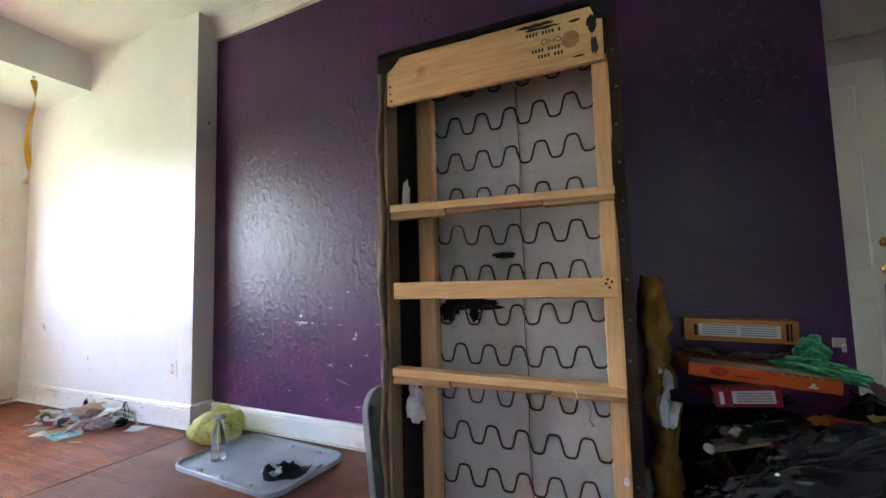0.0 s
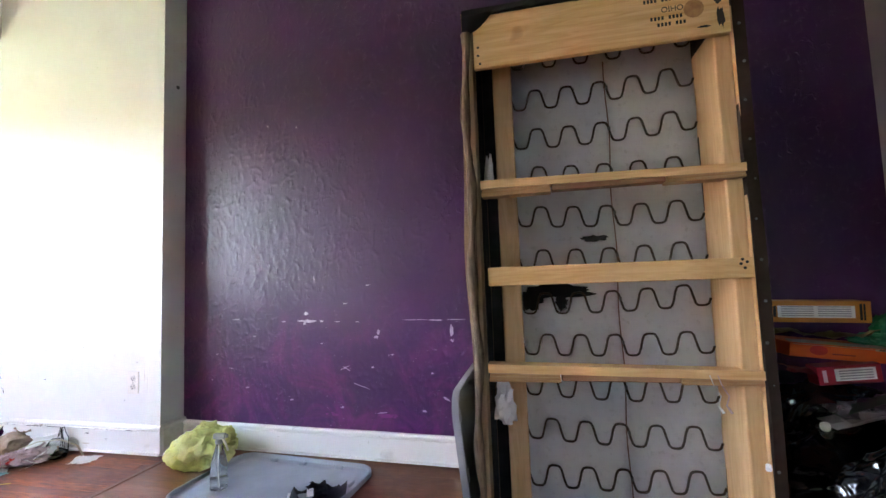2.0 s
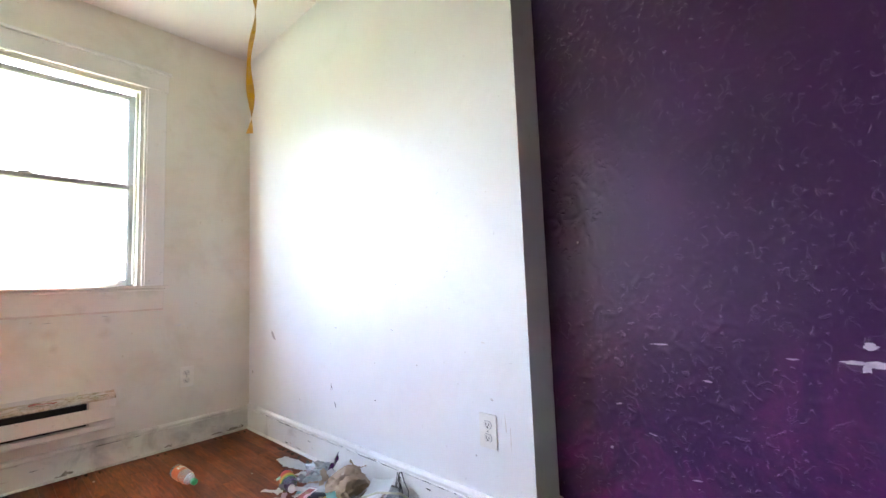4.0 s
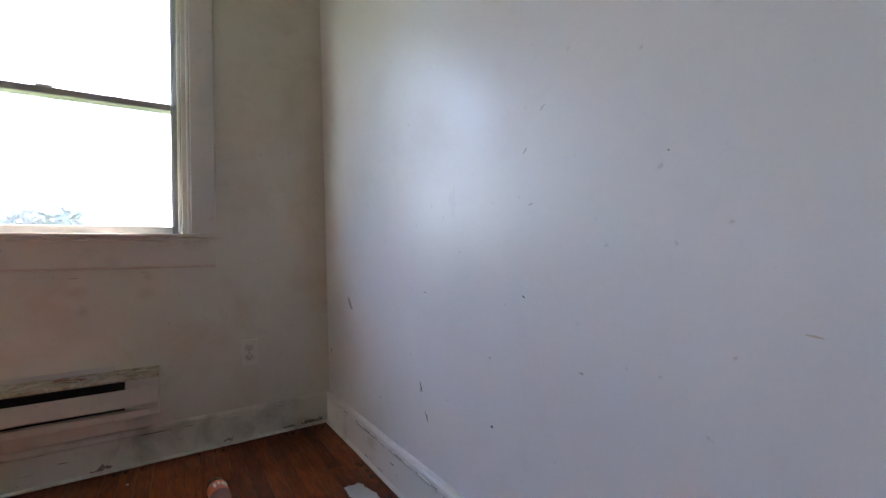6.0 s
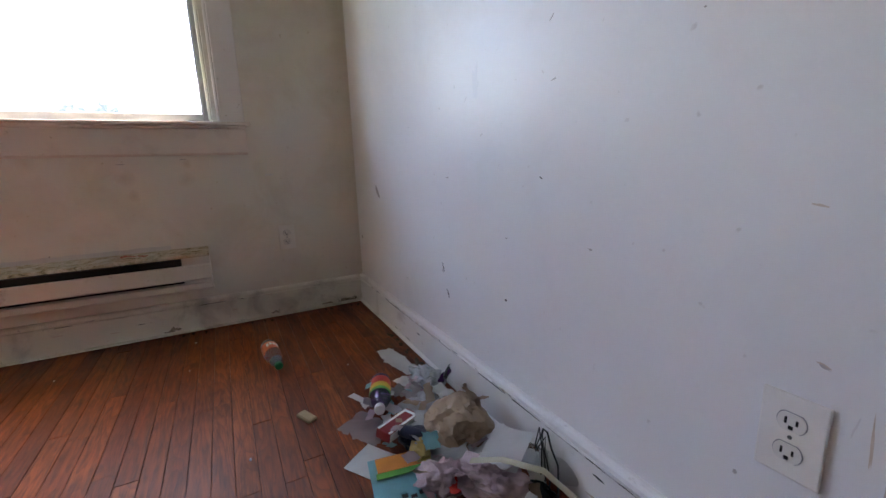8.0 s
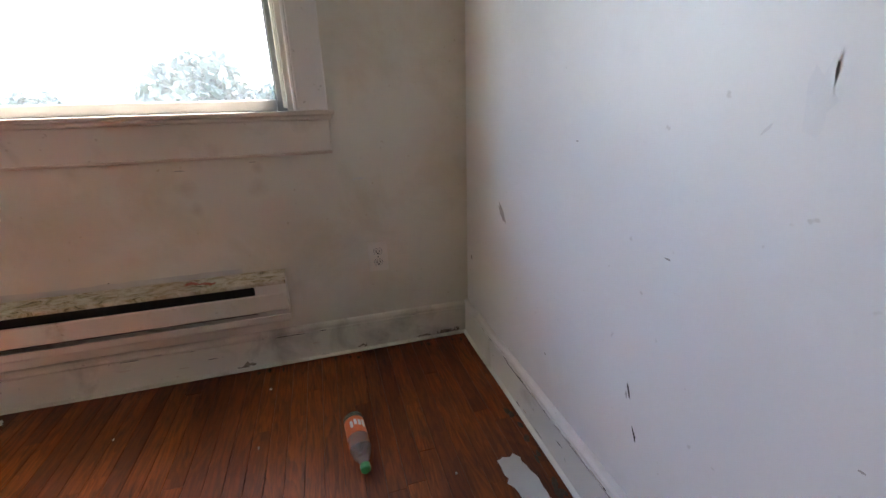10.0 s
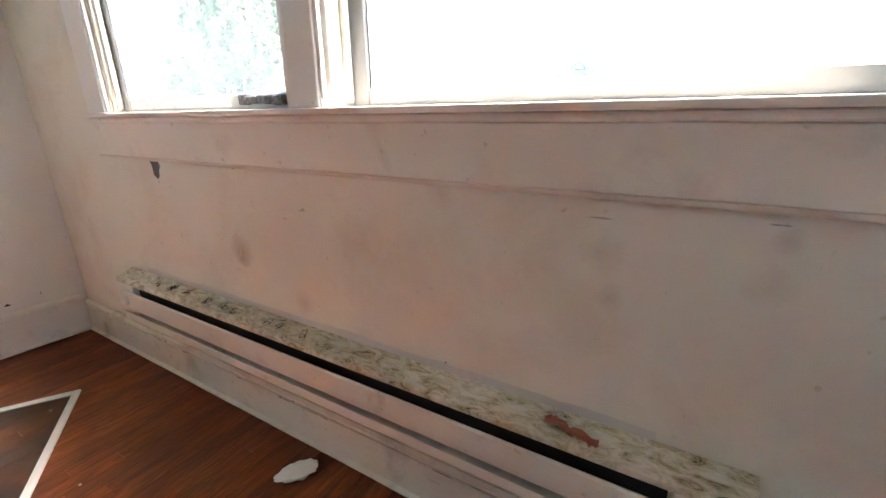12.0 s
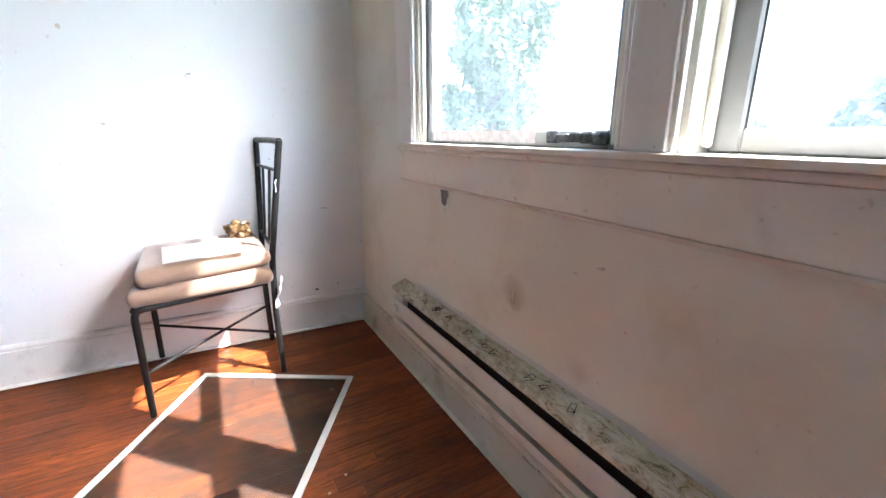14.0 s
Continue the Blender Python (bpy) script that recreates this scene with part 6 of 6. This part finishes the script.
for k, (x, z, w, h, t) in enumerate(((3.20, 0.790, 0.016, 0.010, 0), (3.17, 0.748, 0.026, 0.006, 0), (3.22, 0.746, 0.045, 0.009, 0), (3.19, 0.735, 0.012, 0.012, 0), (3.30, 0.745, 0.012, 0.006, 0), (3.86, 0.748, 0.075, 0.0022, 0.01),
                                    (3.97, 0.745, 0.05, 0.0045, -0.02), (4.08, 0.747, 0.06, 0.003, 0.02), (4.062, 0.69, 0.009, 0.040, 0), (4.063, 0.64, 0.011, 0.010, 0), (3.448, 0.843, 0.018, 0.003, 0), (3.59, 0.942, 0.014, 0.003, 0),
                                    (3.648, 0.683, 0.010, 0.016, 0), (3.635, 0.655, 0.016, 0.008, 0), (3.609, 0.492, 0.009, 0.006, 0), (3.44, 0.485, 0.035, 0.003, 0.4), (3.45, 0.482, 0.028, 0.003, -0.5), (3.538, 0.39, 0.055, 0.002, -0.3),
                                    (4.02, 0.338, 0.022, 0.007, -0.5), (2.545, 0.398, 0.006, 0.006, 0), (2.467, 1.115, 0.005, 0.005, 0), (3.72, 0.56, 0.02, 0.004, 0.2), (2.72, 0.76, 0.03, 0.003, 0), (2.85, 0.66, 0.012, 0.003, 0),
                                    (3.1, 0.30, 0.016, 0.005, 0.2), (3.42, 0.27, 0.014, 0.006, 0), (3.66, 0.25, 0.03, 0.004, 0.1), (3.9, 0.27, 0.012, 0.008, 0), (3.95, 0.46, 0.012, 0.010, 0.5), (2.95, 1.93, 0.006, 0.006, 0), (3.15, 1.9, 0.005, 0.005, 0),
                                    (2.58, 0.55, 0.014, 0.003, 0.3), (2.68, 0.47, 0.02, 0.002, -0.2), (2.8, 0.36, 0.018, 0.003, 0.1), (3.3, 0.62, 0.01, 0.003, 0), (3.52, 0.74, 0.016, 0.002, 0), (3.05, 0.745, 0.016, 0.003, 0), (3.4, 0.742, 0.02, 0.002, 0))):
    mark(wall_purple, "paint_chip", x, z, w, h, CHALK, "purple", 900 + k, t)
PINKPATCH = plain("thin_magenta_paint", (0.24, 0.035, 0.19), (0.15, 0.022, 0.13), 0.4, 20, 0.3)
for k, (x, z, w, h) in enumerate(((3.70, 0.235, 0.07, 0.012), (3.35, 0.23, 0.05, 0.010))):
    mark(wall_purple, "thin_paint", x, z, w, h, PINKPATCH, "purple", 960 + k)
for k, (x, z, w, h, t, mt) in enumerate(((0.375, 0.675, 0.044, 0.018, -0.75, SMUDGE), (1.30, 1.03, 0.020, 0.050, 0, plain("fresh_filler", (0.76, 0.765, 0.765), (0.73, 0.735, 0.735), 0.5)), (1.243, 0.995, 0.012, 0.003, 0.9, FAINT), (1.624, 0.986, 0.010, 0.002, 0.2, SMUDGE),
                                        (1.113, 0.76, 0.008, 0.002, 0, SMUDGE), (1.064, 0.435, 0.020, 0.003, -1.2, INK), (1.097, 0.342, 0.022, 0.004, -1.1, INK), (1.448, 0.418, 0.005, 0.004, 0, INK), (2.127, 0.744, 0.010, 0.002, -0.2, BROWN_SM), (2.158, 0.532, 0.010, 0.002, -0.3, BROWN_SM),
                                        (1.588, 0.769, 0.006, 0.002, -0.5, INK), (1.952, 1.032, 0.003, 0.002, 0, SMUDGE), (1.614, 1.115, 0.012, 0.002, 0.8, SMUDGE), (2.07, 0.305, 0.004, 0.005, 0, SMUDGE), (2.215, 0.45, 0.002, 0.040, 0.05, BROWN_SM), (2.235, 0.40, 0.0016, 0.05, 0, BROWN_SM),
                                        (0.8, 0.95, 0.006, 0.002, 0, SMUDGE), (1.75, 0.62, 0.006, 0.003, 0, SMUDGE), (1.45, 0.60, 0.005, 0.002, 0, SMUDGE), (0.06, 0.40, 0.010, 0.012, 0, SMUDGE),
                                        (2.158, 0.530, 0.008, 0.003, -0.3, SMUDGE), (2.198, 0.465, 0.0016, 0.020, -0.2, FAINT), (1.824, 0.879, 0.006, 0.004, 0.4, FAINT), (1.31, 1.07, 0.002, 0.022, 0, FAINT),
                                        (1.675, 1.199, 0.010, 0.0015, 0.6, SMUDGE), (1.06, 0.42, 0.004, 0.012, 0.2, SMUDGE), (0.714, 0.311, 0.006, 0.004, 0, SMUDGE))):
    mark(wall_north, "scuff", x, z, w, h, mt, "north", 1000 + k, t)
for k, (y, z, w, h, mt) in enumerate(((-2.530, 0.862, 0.030, 0.044, plain("grey_primer", (0.16, 0.15, 0.15), (0.11, 0.10, 0.10), 0.8)), (-2.524, 0.808, 0.004, 0.005, SMUDGE), (-1.08, 0.845, 0.026, 0.002, SMUDGE), (-1.9, 0.75, 0.010, 0.002, SMUDGE), (-2.3, 0.55, 0.002, 0.008, SMUDGE),
                                      (-2.125, 0.620, 0.004, 0.024, BROWN_SM), (-2.108, 0.588, 0.010, 0.004, BROWN_SM), (-2.150, 0.556, 0.022, 0.002, BROWN_SM), (-2.138, 0.605, 0.003, 0.014, BROWN_SM), (-0.835, 0.862, 0.016, 0.0015, SMUDGE),
                                      (-1.83, 0.780, 0.014, 0.002, SMUDGE), (-2.095, 0.876, 0.010, 0.002, SMUDGE), (-1.40, 0.452, 0.006, 0.003, INK), (-1.39, 0.458, 0.003, 0.003, INK),
                                      (-2.993, 0.747, 0.008, 0.010, PAPER), (-1.822, 0.784, 0.008, 0.003, SMUDGE), (-0.46, 0.775, 0.026, 0.006, FAINT), (-2.45, 0.63, 0.004, 0.012, BROWN_SM), (-2.60, 0.58, 0.005, 0.005, BROWN_SM), (-1.75, 0.66, 0.004, 0.004, BROWN_SM))):
    mark(wall_west, "stain", y, z, w, h, mt, "west", 1100 + k)
for k, (x, z, w, h, mt) in enumerate(((0.274, 0.232, 0.010, 0.007, INK), (0.158, 0.25, 0.004, 0.010, SMUDGE), (0.204, 0.686, 0.022, 0.003, SMUDGE), (0.741, 1.325, 0.012, 0.005, SMUDGE), (1.157, 1.475, 0.010, 0.012, BROWN_SM), (1.079, 1.11, 0.010, 0.006, BROWN_SM), (0.45, 0.95, 0.006, 0.003, SMUDGE))):
    mark(wall_south, "scuff", x, z, w, h, mt, "south", 1200 + k)

# chips and dirt along the baseboards
for k in range(30):
    r1 = random.Random(k + 1500)
    x = 0.25 + 1.95 * r1.random()
    top = r1.random() < 0.7
    bm = bmesh.new()
    w, h = r1.uniform(0.006, 0.045), r1.uniform(0.0012, 0.0035)
    z = 0.1475 if top else r1.uniform(0.03, 0.12)
    ring = [bm.verts.new((x + w * (0.6 + 0.5 * r1.random()) * math.cos(a * math.pi / 6), -0.0232, z + h * (0.5 + r1.random()) * math.sin(a * math.pi / 6))) for a in range(12)]
    bm.faces.new(ring)
    part("chip", bm, r1.choice((INK, SMUDGE, BROWN_SM)), bpy.data.objects["baseboard_north"])
for k in range(26):
    r1 = random.Random(k + 1600)
    y = -0.2 - 3.1 * r1.random()
    bm = bmesh.new()
    w, h = r1.uniform(0.004, 0.03), r1.uniform(0.001, 0.0035)
    z = 0.147 if r1.random() < 0.3 else r1.uniform(0.02, 0.13)
    ring = [bm.verts.new((0.0232, y + w * (0.6 + 0.5 * r1.random()) * math.cos(a * math.pi / 6), z + h * (0.5 + r1.random()) * math.sin(a * math.pi / 6))) for a in range(12)]
    bm.faces.new(ring)
    part("chip", bm, r1.choice((INK, SMUDGE, BROWN_SM, BROWN_SM)), bpy.data.objects["baseboard_west"])

MOULD = plain("black_mould", (0.16, 0.135, 0.10), (0.34, 0.30, 0.24), 0.9, 60, 0.4, 90)
for k in range(9):
    r1 = random.Random(k + 2100)
    y = -0.05 - (0.10 * r1.random() if k < 5 else 1.2 * r1.random())
    w, h = r1.uniform(0.010, 0.035), r1.uniform(0.0012, 0.004)
    bm = bmesh.new()
    ring = [bm.verts.new((0.0236, y + w * (0.5 + 0.7 * r1.random()) * math.cos(a * math.pi / 9), 0.024 + 0.02 * r1.random() ** 3 + h * (0.4 + r1.random()) * (1 + math.sin(a * math.pi / 9)))) for a in range(18)]
    bm.faces.new(ring)
    part("mould_stain", bm, MOULD, bpy.data.objects["baseboard_west"], "black mould stain")
for k in range(34):
    r1 = random.Random(k + 1800)
    y = -0.35 - 2.95 * r1.random()
    w = r1.choice((0.012, 0.03, 0.05, 0.09)) * r1.uniform(0.6, 1.3)
    bm = bmesh.new()
    n = 10
    lo = [bm.verts.new((0.0216, y + w * (i / n - 0.5), 0.1372 + 0.0006 * math.sin(i * 2.1 + k))) for i in range(n + 1)]
    hi = [bm.verts.new((0.0216, y + w * (i / n - 0.5), 0.1388 + 0.0016 * r1.random() * math.sin(math.pi * i / n))) for i in range(n + 1)]
    for i in range(n):
        bm.faces.new((lo[i], lo[i + 1], hi[i + 1], hi[i]))
    part("chip", bm, r1.choice((INK, INK, BROWN_SM)), bpy.data.objects["baseboard_west"])
for k in range(46):
    r1 = random.Random(k + 1900)
    x = 0.5 + 1.8 * r1.random()
    w = r1.choice((0.015, 0.04, 0.08, 0.12)) * r1.uniform(0.6, 1.3)
    bm = bmesh.new()
    n = 10
    lo = [bm.verts.new((min(x + w * (i / n - 0.5), 2.33), -0.0222, 0.1390 + 0.0006 * math.sin(i * 2.1 + k))) for i in range(n + 1)]
    hi = [bm.verts.new((min(x + w * (i / n - 0.5), 2.33), -0.0222, 0.1406 + 0.0030 * r1.random() * math.sin(math.pi * i / n))) for i in range(n + 1)]
    for i in range(n):
        bm.faces.new((lo[i], lo[i + 1], hi[i + 1], hi[i]))
    part("chip", bm, r1.choice((INK, INK, SMUDGE)), bpy.data.objects["baseboard_north"])


# ---- trees beyond the windows ----
def tree(m, height, spread_, seed, label, leaf=1.0):
    t = thing("tree", m, label, "tree", "trees beyond the windows")
    rnd = random.Random(seed)
    wood = tube([(0, 0, 0), (0.1, 0, height * 0.25), (-0.1, 0.1, height * 0.55), (0, 0, height * 0.85)], [height * 0.03, height * 0.024, height * 0.015, height * 0.004], 10)
    tips = []
    for k in range(16):
        a = k * 2.4 + rnd.random()
        z = height * (0.25 + 0.55 * rnd.random())
        r = spread_ * (0.45 + 0.55 * rnd.random()) * (1.15 - z / height * 0.7)
        e = Vector((r * math.cos(a), r * math.sin(a), z + height * 0.14))
        tube([(0, 0, z), e * 0.5 + Vector((0, 0, z * 0.45)), e], [height * 0.010, height * 0.006, height * 0.002], 6, wood)
        tips.append(e)
        tips.append(e * 0.6 + Vector((0, 0, z * 0.42)))
    tips.append(Vector((0, 0, height * 0.92)))
    part("trunk", wood, BARK, t, "", 60)
    verts, faces = [], []
    for tip in tips:
        s = spread_ * rnd.uniform(0.24, 0.42)
        for q in range(480):
            d = Vector((rnd.gauss(0, 1), rnd.gauss(0, 1), rnd.gauss(0, 0.8)))
            c = tip + d.normalized() * s * rnd.random() ** 0.5
            w = leaf * rnd.uniform(0.09, 0.22)
            e1 = Vector((rnd.gauss(0, 1), rnd.gauss(0, 1), rnd.gauss(0, 1))).normalized() * w
            e2 = e1.cross(Vector((rnd.gauss(0, 1), rnd.gauss(0, 1), rnd.gauss(0, 1)))).normalized() * w * 0.6
            i = len(verts)
            verts += [c - e1, c + e2, c + e1, c - e2]
            faces.append((i, i + 1, i + 2, i + 3))
    me = bpy.data.meshes.new("crown")
    me.from_pydata([tuple(v) for v in verts], [], faces)
    me.materials.append(LEAF if leaf < 2 else LEAF_HAZED)
    cr = new("crown", me)
    cr.parent = t
    return t


oak = tree(pose(-13.5, -20.8, -3.5), 11.5, 3.8, 2, "leafy tree near the house seen through the window", 1.5)
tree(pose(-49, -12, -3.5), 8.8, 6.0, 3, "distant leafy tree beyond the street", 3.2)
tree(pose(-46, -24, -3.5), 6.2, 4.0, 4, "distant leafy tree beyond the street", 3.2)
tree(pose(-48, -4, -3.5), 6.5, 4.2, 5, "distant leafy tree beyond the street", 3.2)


# ---- floors ----
base = structure("floor", slab([(-0.1, -3.85), (7.5, -3.85), (7.5, 1.8), (-0.1, 1.8)], -0.06, -0.012), GAP, "worn varnished oak strip floor", "floor")


def strip_floor(x0, x1, y0, y1, width, mat, limit, seed, name):
    """Rows of boards along x; the first are objects of their own, the others one mesh."""
    rnd = random.Random(seed)
    meshes = {}
    rest = bmesh.new()
    count = 0
    y = y1
    while y > y0:
        x = x0 - rnd.random() * 0.9
        while x < x1:
            length = rnd.choice((0.7, 0.9, 1.1, 1.35))
            a, b = max(x, x0), min(x + length, x1)
            x += length
            if b - a < 0.02:
                continue
            dz = rnd.uniform(-0.0006, 0.0006)
            if count < limit:
                key = round(b - a, 2)
                if key not in meshes:
                    bm = box(0.0004, b - a - 0.0004, -width + 0.0006, -0.0006, -0.012, 0, 0.0008)
                    meshes[key] = finish(bm, "plank", mat)
                ob = new("plank", meshes[key])
                ob.parent = base
                ob.location = (a, y, dz)
                count += 1
            else:
                box(a + 0.0003, b - 0.0003, y - width + 0.0003, y - 0.0003, -0.012, dz, 0, rest)
        y -= width
    if len(rest.verts):
        tagged(part(name, rest, mat, base), kind="stuff")
    else:
        rest.free()


strip_floor(0.0, 2.40, -3.62, 0.0, 0.0575, PLANK, 300, 4, "planks")
strip_floor(2.43, 7.4, -3.80, 1.75, 0.0575, PLANK_RED, 0, 5, "planks")
part("threshold", box(2.401, 2.429, -3.6, 0.16, -0.012, 0.003, 0.002), PLANK_RED, base, "dark strip where the two floors meet")
